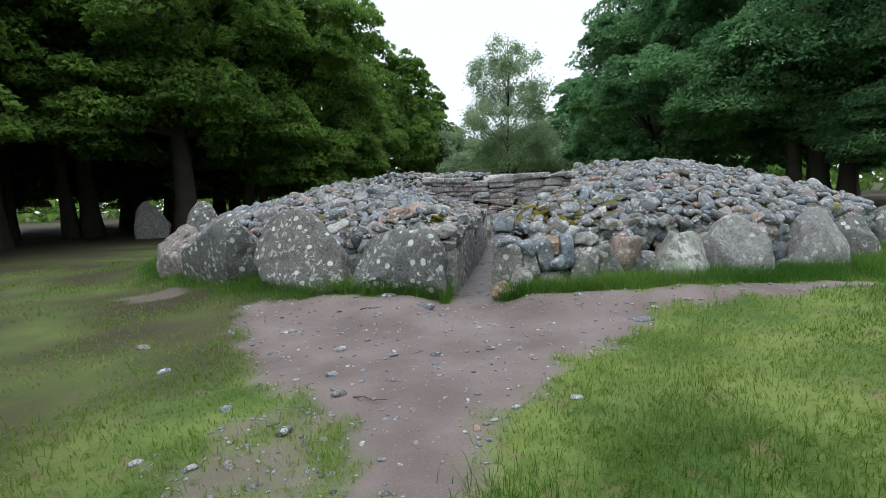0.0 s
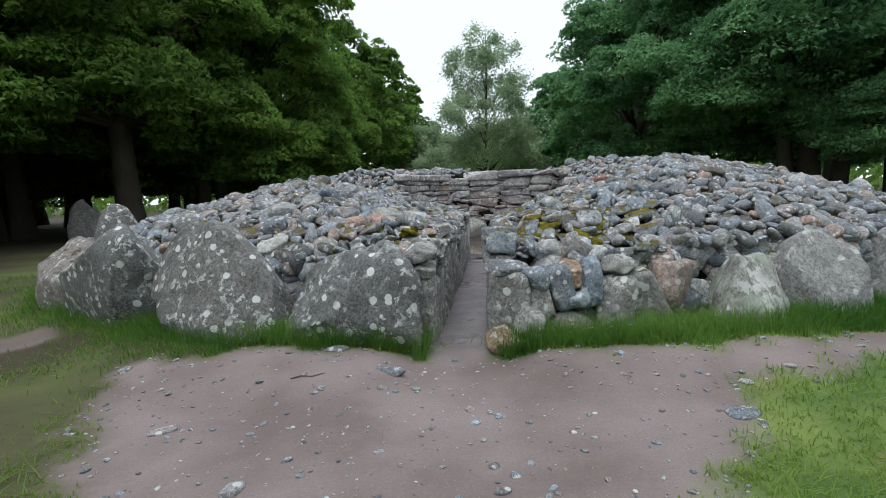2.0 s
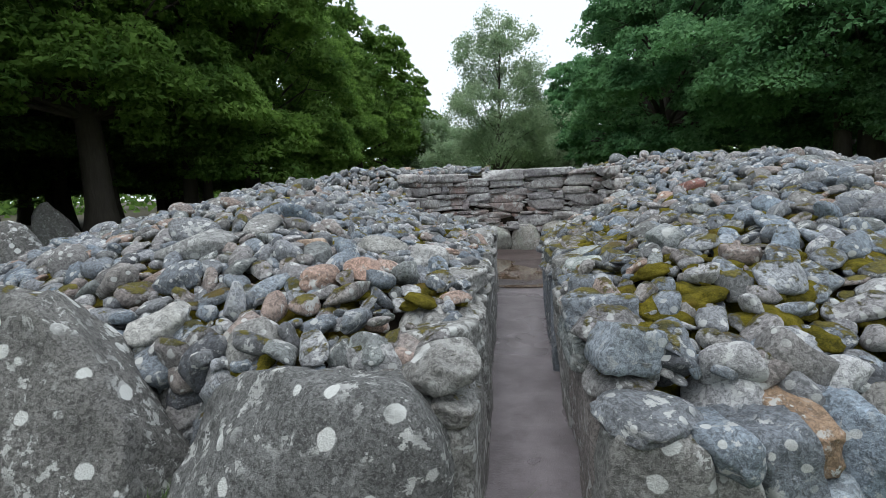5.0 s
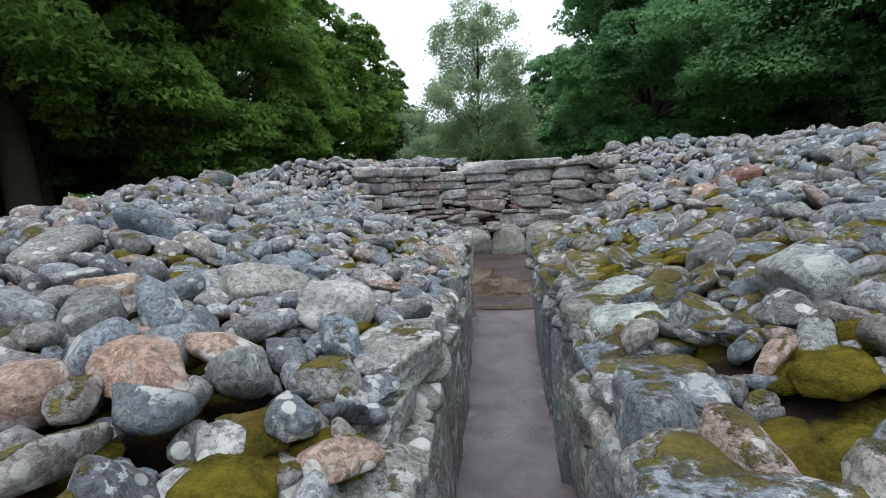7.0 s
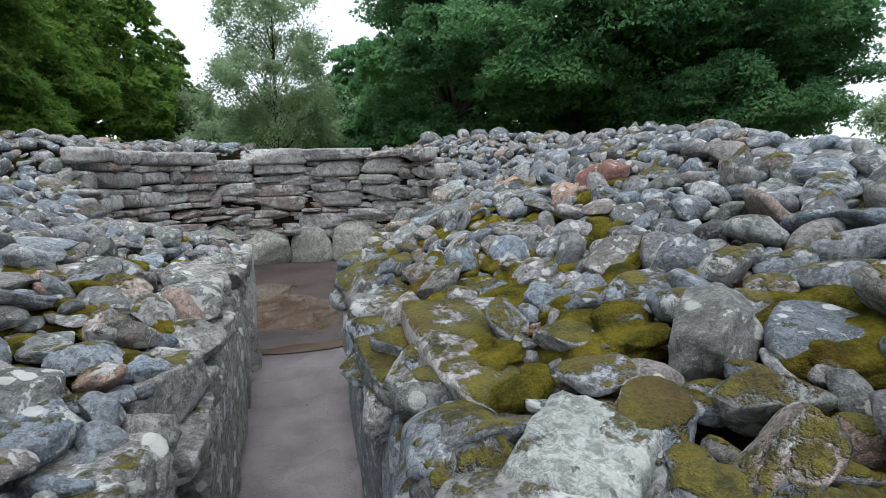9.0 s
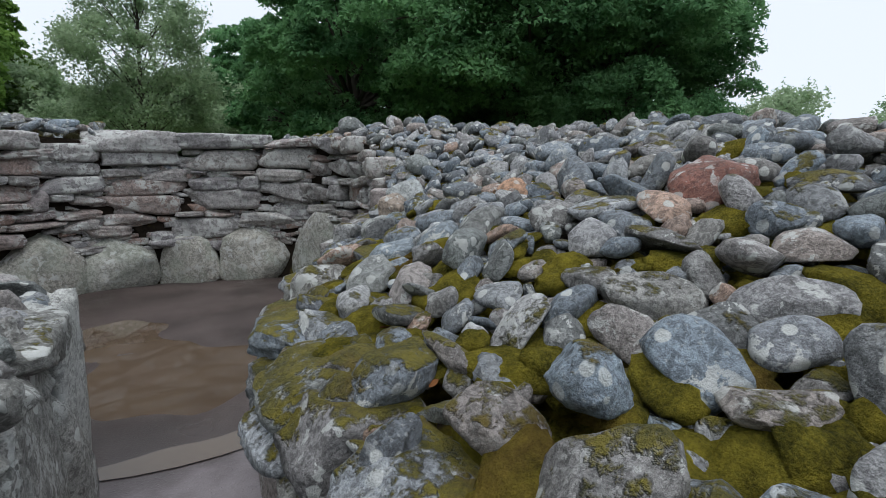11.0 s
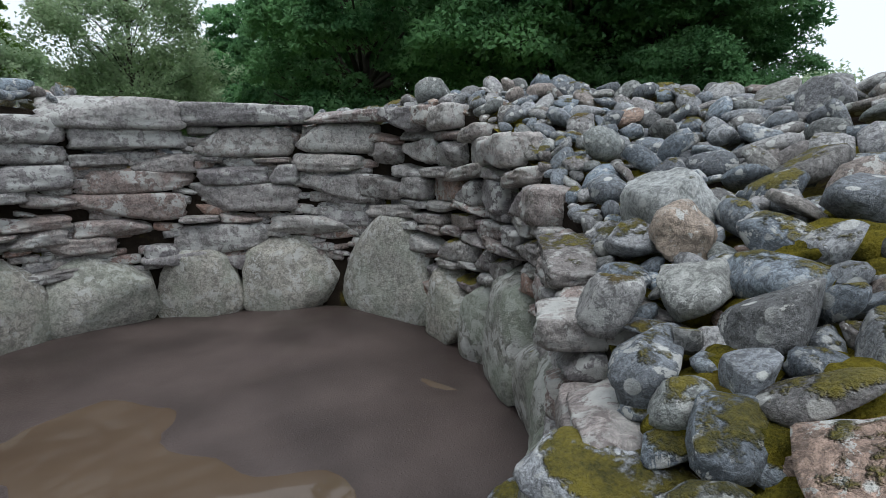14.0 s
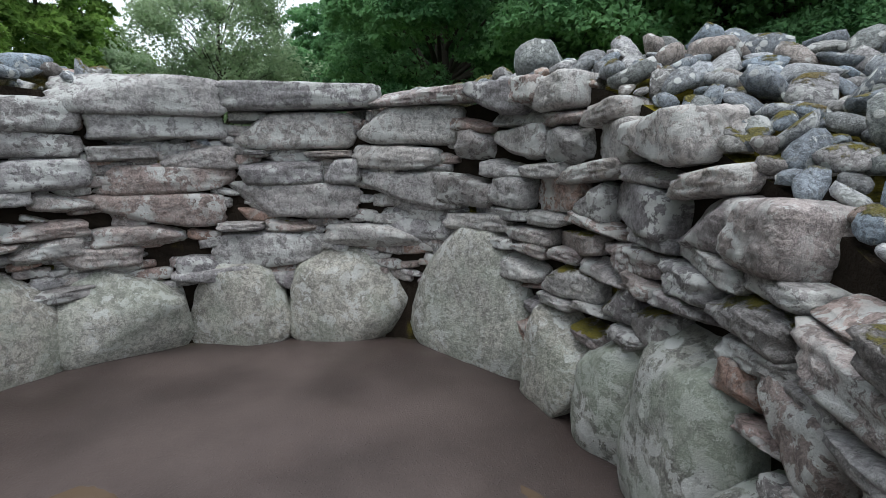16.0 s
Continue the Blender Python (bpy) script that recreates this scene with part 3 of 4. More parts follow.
def cairn_stones():
    rng = np.random.default_rng(11)
    found = scatter()
    stretch = [(abs(x - 1.0) + 0.25 * abs(y - 9.6), x, y, s) for x, y, s in found if 6.6 < y < 13.2 and s > 0.04]
    near = {(x, y) for _, x, y, s in sorted(stretch)[:290]}
    soup = {}
    for x, y, s in found:
        m = bedded(x, y, s, rng)
        mossy = rng.random() < mossiness(x, y)
        i = int(rng.integers(12))
        if (x, y) in near:
            child("cobble", shared("cobble", i, MOSSY if mossy else COBBLE), cairn, m)
            continue
        dist = max(abs(x - 1.1) - 0.5, y - 13.5, 0)
        v, f = (COBBLES_MID if (dist < 1.4 and s > 0.04 and y < 14.6) or s > 0.12 else COBBLES_FAR)[i]
        mm = np.array(m)
        vs, fs, k = soup.setdefault(mossy, ([], [], [0]))
        vs.append(v @ mm[:3, :3].T + mm[:3, 3])
        fs.append(f + k[0])
        k[0] += len(v)
    # stones packed behind and between the kerb boulders
    for _ in range(1500):
        a, z, s = radians(rng.uniform(188, 350)), rng.uniform(0.05, 0.80), rng.uniform(0.065, 0.13)
        q = 7.68 - 0.16 * z + rng.uniform(-0.06, 0.06)
        x, y = CX + q * math.cos(a), CY + q * math.sin(a)
        if left_side(y) - 0.2 < x < right_side(y) + 0.15:
            continue
        m = np.array(place(x, y, z, s * 1.2, s, s * 0.9, *rng.uniform(-60, 60, 3)))
        v, f = COBBLES_MID[int(rng.integers(12))]
        vs, fs, k = soup[bool(rng.random() < 0.35)]
        vs.append(v @ m[:3, :3].T + m[:3, 3])
        fs.append(f + k[0])
        k[0] += len(v)
    for mossy, (vs, fs, _) in soup.items():
        ob = child("rubble", fast_mesh("rubble", np.concatenate(vs), np.concatenate(fs), MOSSY if mossy else COBBLE), cairn,
                   label="mossy loose grey cobbles" if mossy else "loose grey and brown rounded cobbles")
        tagged(ob, kind="stuff")
    for i, (x, y, a, b, c, turn, colour) in enumerate(KNOWN):
        mat = plain_stone("single stone", colour, 0.35 if max(colour) < 0.4 else 0.15, 0.1)
        m = Matrix.Translation((x, y, float(cairn_z(x, y)) + 0.55 * c)) @ lay(surface_normal(x, y), turn, 4, -5) @ Matrix.Diagonal((a, b, c, 1))
        child("cobble", fast_mesh("cobble", *COBBLES[(i * 5) % 12], mat), cairn, m)


cairn_stones()


def moss_cushions():
    """Soft cushions of moss that fill the hollows between the stones, thickest east of the passage."""
    rng = np.random.default_rng(97)
    vs, fs, k = [], [], 0
    v0, f0 = BALLS[3]
    shapes = [v0 * (1 + 0.22 * wobble(v0, 700 + i, 1.6, 3) + 0.13 * wobble(v0, 730 + i, 5.0, 4))[:, None] for i in range(8)]
    while len(vs) < 460:
        east = rng.random() < 0.8
        y = rng.uniform(6.75, 12.0)
        d = 0.12 + abs(rng.normal(0, 0.75 if east else 0.9))
        x = float(right_side(y)) + d if east else float(left_side(y)) - d
        if not on_cairn(x, y) or ripple(x, y, 2.0) < rng.uniform(-0.9, 0.7):
            continue
        s = rng.uniform(0.04, 0.09)
        m = np.array(lay(surface_normal(x, y), rng.uniform(0, 360), rng.normal(0, 10), rng.normal(0, 10)))[:3, :3] * np.array([s * rng.uniform(1.0, 1.7), s, s * rng.uniform(0.35, 0.55)])
        vs.append(shapes[len(vs) % 8] @ m.T + np.array([x, y, float(cairn_z(x, y)) + rng.uniform(-0.03, 0.02)]))
        fs.append(f0 + k)
        k += len(v0)
    ob = child("moss", fast_mesh("moss", np.concatenate(vs), np.concatenate(fs), CUSHION), cairn, label="ochre green moss cushions between the stones")
    tagged(ob, kind="stuff")


moss_cushions()

# ---- kerb boulders ----


def boulder(x, y, w, d, h, turn, seed, label, boxy=0.35, material=KERB, sink=0.32, lean=0, name="kerb_boulder", top=0.25, level=5):
    """A glacial boulder set on edge: broad at its foot, narrower and rounded above."""
    v, f = stone_shape(seed, level, boxy, 6, 0.12, 0.03)
    t = (v[:, 2:] + 1) / 2
    v = v * np.concatenate([1.06 - top * t ** 2, 1.0 - 0.3 * t ** 2, np.ones_like(t)], 1)
    v = v * np.array([w / 2, d / 2, (h + sink) / 2])
    v = v + 0.012 * wobble(v, seed + 9, 5.0, 4)[:, None] * v / np.linalg.norm(v, axis=1, keepdims=True)
    v[:, 2] += (h - sink) / 2
    ob = tagged(new(name, fast_mesh(name, v, f, material)), label, "boulder", "kerb boulders")
    ob.matrix_basis = pose(x, y, float(ground_z(x, y)), lean, 0, turn)
    return ob


boulder(-0.05, 6.57, 1.26, 0.85, 0.81, -6, 21, "broad grey kerb boulder with white lichen spots beside the passage", 0.75, top=0.22)
boulder(-1.46, 6.76, 1.40, 0.85, 1.08, -12, 22, "tall grey kerb boulder with white lichen spots, mossy foot", 0.65, top=0.26)
boulder(-2.85, 7.36, 2.05, 0.95, 1.06, -24, 27, "long grey kerb boulder with mossy foot in the grass", 0.55, top=0.16)
boulder(-4.1, 8.2, 1.15, 0.8, 0.86, -44, 24, "rounded grey kerb boulder with ochre moss on top", 0.2, MOSSY)
boulder(-4.75, 9.35, 1.2, 0.8, 0.8, -50, 25, "low grey kerb boulder half hidden behind its neighbour", 0.3)
boulder(-4.95, 10.2, 0.95, 0.8, 1.36, -62, 26, "pointed grey kerb boulder standing above its neighbours", 0.1, top=0.7)
boulder(3.30, 6.50, 0.74, 0.60, 0.66, 4, 33, "angular kerb boulder crusted with white lichen", 0.9, ORTHO_PALE)
boulder(4.12, 6.82, 0.92, 0.75, 0.84, 14, 32, "smooth rounded grey kerb boulder set in moss", 0.25, plain_stone("smooth grey kerb stone", (0.25, 0.25, 0.245), 0.25, 0.12))
boulder(5.38, 7.36, 1.02, 0.75, 0.88, 26, 33, "large smooth grey kerb boulder with mossy side", 0.3, plain_stone("plain grey kerb stone", (0.24, 0.24, 0.235), 0.25, 0.2))
boulder(6.4, 8.15, 0.95, 0.7, 0.78, 36, 34, "grey kerb boulder in long grass", 0.3)
for i, deg in enumerate((-36, -28, -20, -12, -4, 4, 12, 20, 28, 36, 44, 52, 60, 68, 76, 84, 92, 100, 108, 116, 124, 132, 140, 148, 156, 164, 172, 180, 188, 196)):
    r = 7.95 + 0.1 * math.sin(i * 2.3)
    w = 1.0 + 0.18 * math.sin(i * 1.7)
    boulder(CX + r * math.cos(radians(deg)), CY + r * math.sin(radians(deg)), w, 0.7, 0.68 + 0.14 * math.sin(i * 3.1), deg + 90, 40 + i % 6, "rounded grey kerb boulder at the edge of the cairn", 0.3, level=3)

# the built face between the passage and the white boulder: x, middle z, width, height, depth back, tilt, colour
facing = thing("kerb_facing", pose(2.0, 6.6, 0), "drystone facing of upright and rounded stones beside the passage", "stone wall")
FACING = [
    (1.28, 0.36, 0.33, 0.56, 0.00, 3, 0), (1.42, 0.20, 0.26, 0.28, -0.10, 0, 0), (1.26, 0.08, 0.34, 0.24, -0.16, 30, 4),
    (1.27, 0.68, 0.36, 0.12, 0.02, 2, 1), (1.50, 0.58, 0.22, 0.22, 0.00, 0, 2), (1.56, 0.34, 0.17, 0.34, -0.02, -16, 0),
    (1.70, 0.50, 0.22, 0.34, 0.02, -12, 2), (1.80, 0.63, 0.14, 0.22, 0.04, 0, 4), (1.97, 0.55, 0.19, 0.36, 0.02, -3, 1),
    (1.86, 0.40, 0.18, 0.20, -0.02, 6, 3), (1.80, 0.18, 0.36, 0.20, -0.06, 8, 1), (2.20, 0.34, 0.28, 0.48, 0.00, 6, 0),
    (2.47, 0.36, 0.27, 0.50, 0.03, -22, 0), (2.22, 0.68, 0.28, 0.18, 0.10, 0, 0), (2.70, 0.52, 0.38, 0.42, 0.02, -8, 5),
]
TONES = [PASSAGE, COBBLE, COBBLE, plain_stone("blue grey stone", (0.24, 0.28, 0.31), 0.2, 0.0), plain_stone("brown stone", (0.25, 0.17, 0.11), 0.3, 0.1), plain_stone("brown granite stone", (0.27, 0.21, 0.18), 0.2, 0.0)]
for i, (x, z, w, h, back, tilt, tone) in enumerate(FACING):
    y = 6.44 + back + 0.07 * (x - 1.3) ** 2
    kind = "slab" if h > 1.3 * w else "cobble"
    child("stone", shared(kind, (i * 5) % 12, TONES[tone]), facing, place(x, y, z + float(ground_z(x, y)) - 0.02, w * 0.56, 0.17, h * 0.55, 0, tilt, 8 * math.sin(i * 2.1)))
rng = np.random.default_rng(3)
for i in range(16):
    x, z = rng.uniform(1.35, 3.0), rng.uniform(0.05, 0.62)
    s = rng.uniform(0.06, 0.11)
    child("stone", shared("cobble", i % 12, MOSSY if rng.random() < 0.5 else COBBLE), facing, place(x, 6.66 + 0.07 * (x - 1.3) ** 2, z, s * 1.3, s, s, *rng.uniform(-30, 30, 3)))

# ---- passage walls ----
wall_left = tagged(new("wall_passage_west"), "low wall of upright lichened slabs and boulders", "wall", kind="structure")
wall_right = tagged(new("wall_passage_east"), "low wall of upright slabs capped with mossy blocks", "wall", kind="structure")
rng = np.random.default_rng(17)
for side, wall in ((-1, wall_left), (1, wall_right)):
    y, i = SOUTH + 0.25, 0
    while y < NORTH - 0.25:
        length = min(rng.uniform(0.42, 0.78), NORTH - 0.15 - y)
        mid = y + length / 2
        line = left_side(mid) if side < 0 else right_side(mid)
        h = rng.uniform(0.58, 0.80)
        turn = 90 - 5 + rng.uniform(-4, 4)
        x = line + side * 0.11
        child("upright_slab", shared("slab", int(rng.integers(14)), PASSAGE if side < 0 or rng.random() < 0.3 else MOSSY), wall,
              place(x, mid, h / 2 - 0.05, length * 0.54, 0.135, h / 2 + 0.06, rng.uniform(-3, 3), rng.uniform(-4, 4), turn))
        z = h - 0.02
        while z < 0.86:
            t = rng.uniform(0.09, 0.17)
            u, cut = y - 0.05, y + length
            while u < cut:
                w = rng.uniform(0.18, 0.42)
                child("stone", shared("slab" if rng.random() < 0.5 else "cobble", int(rng.integers(12)), PASSAGE if side < 0 else (MOSSY if rng.random() < 0.8 else PASSAGE)), wall,
                      place((left_side(u) if side < 0 else right_side(u)) + side * rng.uniform(0.10, 0.16), u + w / 2, z + t / 2, w * 0.55, rng.uniform(0.12, 0.18), t * 0.62, rng.uniform(-8, 8), rng.uniform(-8, 8), 85 + rng.uniform(-10, 10)))
                u += w * 0.95
            z += t
        y += length * 0.99
# jambs at the chamber and capping blocks
child("jamb_slab", shared("slab", 2, plain_stone("pale lichened jamb", (0.40, 0.405, 0.39), 1.2, 0.0)), wall_left, place(0.90, 12.06, 0.42, 0.11, 0.30, 0.52, 2, 4, -8), "tall pale lichened slab at the chamber end")
child("jamb_slab", shared("slab", 6, PASSAGE), wall_left, place(0.76, 11.50, 0.44, 0.11, 0.36, 0.50, 0, 3, -5))
child("jamb_slab", shared("slab", 4, ORTHO_PALE), wall_right, place(2.08, 11.95, 0.36, 0.13, 0.26, 0.48, 0, -4, -20))
CAP_LOOK = {
    "pale": ("slab", 12, plain_stone("pale green grey block", (0.30, 0.335, 0.315), 0.7, 0.25), "long pale angular block laid across the wall top"),
    "mossy": ("slab", 9, FACE_MOSSY, "long flat slab covered with ochre moss"),
    "tilted": ("slab", 5, FACE_MOSSY, "flat mossy slab tilted towards the passage"),
    "angular": ("slab", 8, plain_stone("pale blue grey block", (0.25, 0.275, 0.28), 0.8, 0.6), "angular pale block"),
    "wedge": ("slab", 3, plain_stone("pale green wedge stone", (0.33, 0.36, 0.345), 0.9, 0.5), "angular pale green stone with moss on its side"),
    "foot": ("cobble", 4, plain_stone("smooth grey block", (0.21, 0.225, 0.22), 0.7, 0.8), "broad grey boulder near the passage mouth"),
    "lichened": ("cobble", 3, PASSAGE, "rounded boulder with white lichen and moss"),
    "white": ("cobble", 7, plain_stone("white crusted boulder", (0.38, 0.38, 0.36), 1.3, 0.3), "boulder crusted with white lichen"),
}
for key, (kind, i, material, words) in CAP_LOOK.items():
    x, y, z, a, b, c, turn = CAPS[key]
    child("cap_block", shared(kind, i, material), wall_left if key == "white" else wall_right, place(x, y, z, a, b, c, 4, -5, turn), words)

# ---- chamber wall: uprights below, coursed slabs above ----
wall_chamber = tagged(new("wall_chamber"), "round drystone chamber wall on upright boulders", "wall", kind="structure")
# from and to (degrees about the middle), height, squareness, pale
UPRIGHTS = [
    (-80, -66, 0.58, 0.5, 1), (-66, -55, 0.52, 0.4, 1), (-55, -43, 0.62, 0.6, 1), (-43, -30, 0.62, 0.4, 1), (-30, -13, 0.82, 0.4, 1), (-13, 1, 0.66, 0.5, 1), (1, 14.5, 0.60, 0.5, 0),
    (14.5, 44, 0.98, 0.0, 0), (45, 69.5, 0.74, 0.3, 0), (70.5, 89, 0.62, 0.2, 0), (90, 110, 0.62, 0.5, 0), (111, 132, 0.82, 0.5, 0),
    (133, 152, 0.70, 0.4, 0), (153, 174, 0.80, 0.4, 0), (175, 196, 0.66, 0.3, 0), (197, 219, 0.78, 0.5, 0), (220, 246, 0.80, 0.5, 1),
]


def upright_shape(seed, boxy, point):
    v, f = stone_shape(seed, 4, 0.3 + 0.5 * boxy, 3, 0.08, 0.035)
    t = np.clip((v[:, 2] + 1) / 2, 0, 1)
    v = v.copy()
    v[:, 0] *= 1.08 - point * t ** 1.6
    return v, f


for i, (lo, hi, h, boxy, pale) in enumerate(UPRIGHTS):
    a = radians((lo + hi) / 2)
    face = float(wall_r((lo + hi) / 2))
    skew = math.degrees(math.atan2(float(wall_r(hi) - wall_r(lo)), face * radians(hi - lo)))
    w = face * radians(hi - lo)
    v, f = upright_shape(500 + i, boxy, 0.75 if boxy == 0 else 0.5 - 0.5 * boxy)
    me = fast_mesh("upright_boulder", v, f, ORTHO_PALE if pale else ORTHO)
    child("upright_boulder", me, wall_chamber, place(CX + (face + 0.08) * math.cos(a), CY + (face + 0.08) * math.sin(a), h / 2 - 0.04, w * 0.56 / math.cos(radians(skew)), 0.19, h / 2 + 0.05, -4, 3 * math.sin(i * 2.0), (lo + hi) / 2 - 90 - skew))


def upright_top(deg):
    for lo, hi, h, boxy, _ in UPRIGHTS:
        if lo <= deg <= hi + 1:
            return h - (0.30 if boxy == 0 else 0.14 - 0.1 * boxy) * (abs(deg - (lo + hi) / 2) / ((hi - lo) / 2)) ** 2 * 1.6
    return 0.5


# the back of the chamber, course by course: from, to (degrees), bottom, top
COURSE_A = [(79.9, 106.5, 1.68, 1.92), (51.3, 80.8, 1.74, 1.93), (29.6, 50.8, 1.76, 1.86), (14.0, 33.4, 1.57, 1.8)]  # cap slabs along the rim
COURSE_B = [(102.6, 121.5, 1.54, 1.73), (80.4, 102.0, 1.49, 1.68), (55.5, 79.0, 1.46, 1.71), (33.5, 54.9, 1.5, 1.75), (16.8, 32.3, 1.46, 1.57)]  # second course
COURSE_C = [(102.7, 118.6, 1.39, 1.56), (92.1, 102.5, 1.35, 1.46), (78.4, 91.2, 1.31, 1.47), (73.0, 76.9, 1.41, 1.45), (56.3, 64.9, 1.39, 1.45), (37.4, 55.8, 1.31, 1.47), (15.5, 36.1, 1.28, 1.48)]  # third course
COURSE_D = [(102.1, 119.2, 1.19, 1.37), (78.3, 101.7, 1.14, 1.34), (61.9, 77.6, 1.21, 1.41), (54.5, 61.4, 1.2, 1.38), (46.4, 54.3, 1.24, 1.32), (32.6, 53.9, 1.05, 1.28)]  # fourth course
COURSE_E = [(117.2, 123.2, 1.01, 1.24), (110.6, 116.8, 1.11, 1.23), (101.7, 111.1, 1.06, 1.17), (81.6, 102.3, 0.92, 1.14), (55.2, 81.4, 0.97, 1.2)]  # fifth course
COURSE_F = [(103.4, 115.3, 0.9, 1.0), (84.9, 103.6, 0.76, 0.93), (74.0, 82.8, 0.86, 0.92), (63.6, 74.0, 0.85, 0.95), (30.9, 55.4, 0.77, 1.05), (37.3, 62.7, 0.72, 0.89)]  # sixth course
COURSE_G = [(104.2, 114.2, 0.76, 0.89), (96.0, 110.7, 0.67, 0.79), (62.3, 84.6, 0.57, 0.83), (96.0, 101.9, 0.65, 0.77), (80.6, 91.0, 0.46, 0.67), (65.4, 73.3, 0.37, 0.54)]  # stones wedged over the uprights
BACK = (COURSE_A, COURSE_B, COURSE_C, COURSE_D, COURSE_E, COURSE_F, COURSE_G)
BACK_LO, BACK_HI = 33.0, 118.0


def coursing():
    rng = np.random.default_rng(29)
    span_lo, span_hi = -78.0, 247.0
    z = 0.28
    while z < 2.0:
        t = rng.choice((0.08, 0.11, 0.14, 0.17, 0.20)) * rng.uniform(0.9, 1.1)
        deg = span_lo + rng.uniform(0, 6)
        while deg < span_hi:
            w = rng.uniform(0.16, 0.46) if deg < 20 else rng.uniform(0.20, 0.62)
            face = float(wall_r(deg + 5))
            step = math.degrees(w / face)
            mid = deg + step / 2
            a = radians(mid)
            skew = math.degrees(math.atan2(float(wall_r(mid + 4) - wall_r(mid - 4)), face * radians(8)))
            face = float(wall_r(mid))
            high = float(cairn_z(CX + (face + 0.25) * math.cos(a), CY + (face + 0.25) * math.sin(a))) - (0.05 if mid < 33 else 0.0)
            last = z + t > high - 0.03
            if z + 0.75 * t > upright_top(mid) - 0.03 and z + 0.75 * t < high and mid < span_hi:
                if BACK_LO < mid < BACK_HI and 0.5 < z < 1.95:
                    deg += step
                    continue
                depth = rng.uniform(0.15, 0.22)
                out = face + depth - 0.02 + rng.uniform(-0.025, 0.03) - (0.05 if last else 0.0)
                k = int(rng.integers(14))
                side_moss = -75 < mid < 8 and rng.random() < (0.6 if last else 0.22)
                stretch = 1.15 if last else 1.0
                yield "stone", shared("slab" if mid < 135 else "slab_mid", k, FACE_MOSSY if side_moss else FACE), place(
                    CX + out * math.cos(a), CY + out * math.sin(a), z + t / 2 + rng.uniform(-0.008, 0.008), w * 0.53 * stretch, depth, t * rng.uniform(0.50, 0.57), rng.uniform(-5, 5), rng.uniform(-4, 4) * (2.2 if mid < 20 else 1.0), mid - 90 - skew + rng.uniform(-6, 6))
            deg += step * 1.01
        z += t * 0.985


rng = np.random.default_rng(71)
for row in BACK:
    for lo, hi, z0, z1 in row:
        a, w, t = radians((lo + hi) / 2), R_WALL * radians(hi - lo), z1 - z0
        if a < radians(30):
            continue
        depth = rng.uniform(0.17, 0.23)
        out = R_WALL + depth - (0.06 if row is COURSE_A else 0.0) + rng.uniform(-0.025, 0.02)
        child("stone", shared("slab", int(rng.integers(14)), FACE), wall_chamber,
              place(CX + out * math.cos(a), CY + out * math.sin(a), (z0 + z1) / 2, w * 0.525, depth, t * 0.55, rng.uniform(-4, 4), rng.uniform(-2, 2), math.degrees(a) - 90 + rng.uniform(-3, 3)))
for _ in range(330):
    a, z, s = radians(rng.uniform(BACK_LO, BACK_HI)), rng.uniform(0.45, 1.72), rng.uniform(0.04, 0.085)
    child("stone", shared("slab_mid", int(rng.integers(14)), FACE), wall_chamber,
          place(CX + 2.25 * math.cos(a), CY + 2.25 * math.sin(a), z, s * 1.8, 0.10, s * 0.6, 0, rng.uniform(-10, 10), math.degrees(a) - 90))
for name, me, m in coursing():
    child(name, me, wall_chamber, m)
# packing behind the facing stones, its soil colour darkened for the shade in the joints
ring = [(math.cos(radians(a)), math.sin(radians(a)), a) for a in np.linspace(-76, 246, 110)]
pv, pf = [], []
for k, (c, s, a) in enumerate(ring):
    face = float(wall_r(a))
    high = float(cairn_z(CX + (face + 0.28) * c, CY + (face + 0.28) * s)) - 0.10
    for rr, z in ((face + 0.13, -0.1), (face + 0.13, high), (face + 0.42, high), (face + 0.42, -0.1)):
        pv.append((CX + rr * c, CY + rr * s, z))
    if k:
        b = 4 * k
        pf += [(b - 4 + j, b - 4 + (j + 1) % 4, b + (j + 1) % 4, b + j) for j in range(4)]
child("packing", fast_mesh("packing", pv, pf, CORE, False), wall_chamber, label="earth packing darkened to stand in for shade in the joints")

# ---- trees ----


class Soup:
    def __init__(self):
        self.v, self.f = [], []

    def tube(self, pts, radii, sides=8):
        base = len(self.v)
        pts = [Vector(p) for p in pts]
        for k, (p, r) in enumerate(zip(pts, radii)):
            along = (pts[min(k + 1, len(pts) - 1)] - pts[max(k - 1, 0)]).normalized()
            u = along.orthogonal().normalized()
            w = along.cross(u)
            for j in range(sides):
                q = 2 * math.pi * j / sides
                self.v.append(p + (u * math.cos(q) + w * math.sin(q)) * r)
        for k in range(len(pts) - 1):
            for j in range(sides):
                a, b = base + k * sides + j, base + k * sides + (j + 1) % sides
                self.f.append((a, b, b + sides, a + sides))


def leaf_cloud(rng, centres, normals, per, spread, thick, size):
    """Small pointed leaves in flat drooping sprays round the given centres."""
    n = len(centres) * per
    c = np.repeat(centres, per, 0)
    nn = np.repeat(normals, per, 0)
    local = rng.normal(size=(n, 3)) * spread
    local -= nn * (local * nn).sum(1, keepdims=True) * (1 - thick)
    local[:, 2] -= 0.25 * np.hypot(local[:, 0], local[:, 1]) ** 2 / spread
    return leaf_blades(rng, c + local, local / spread, nn, size)


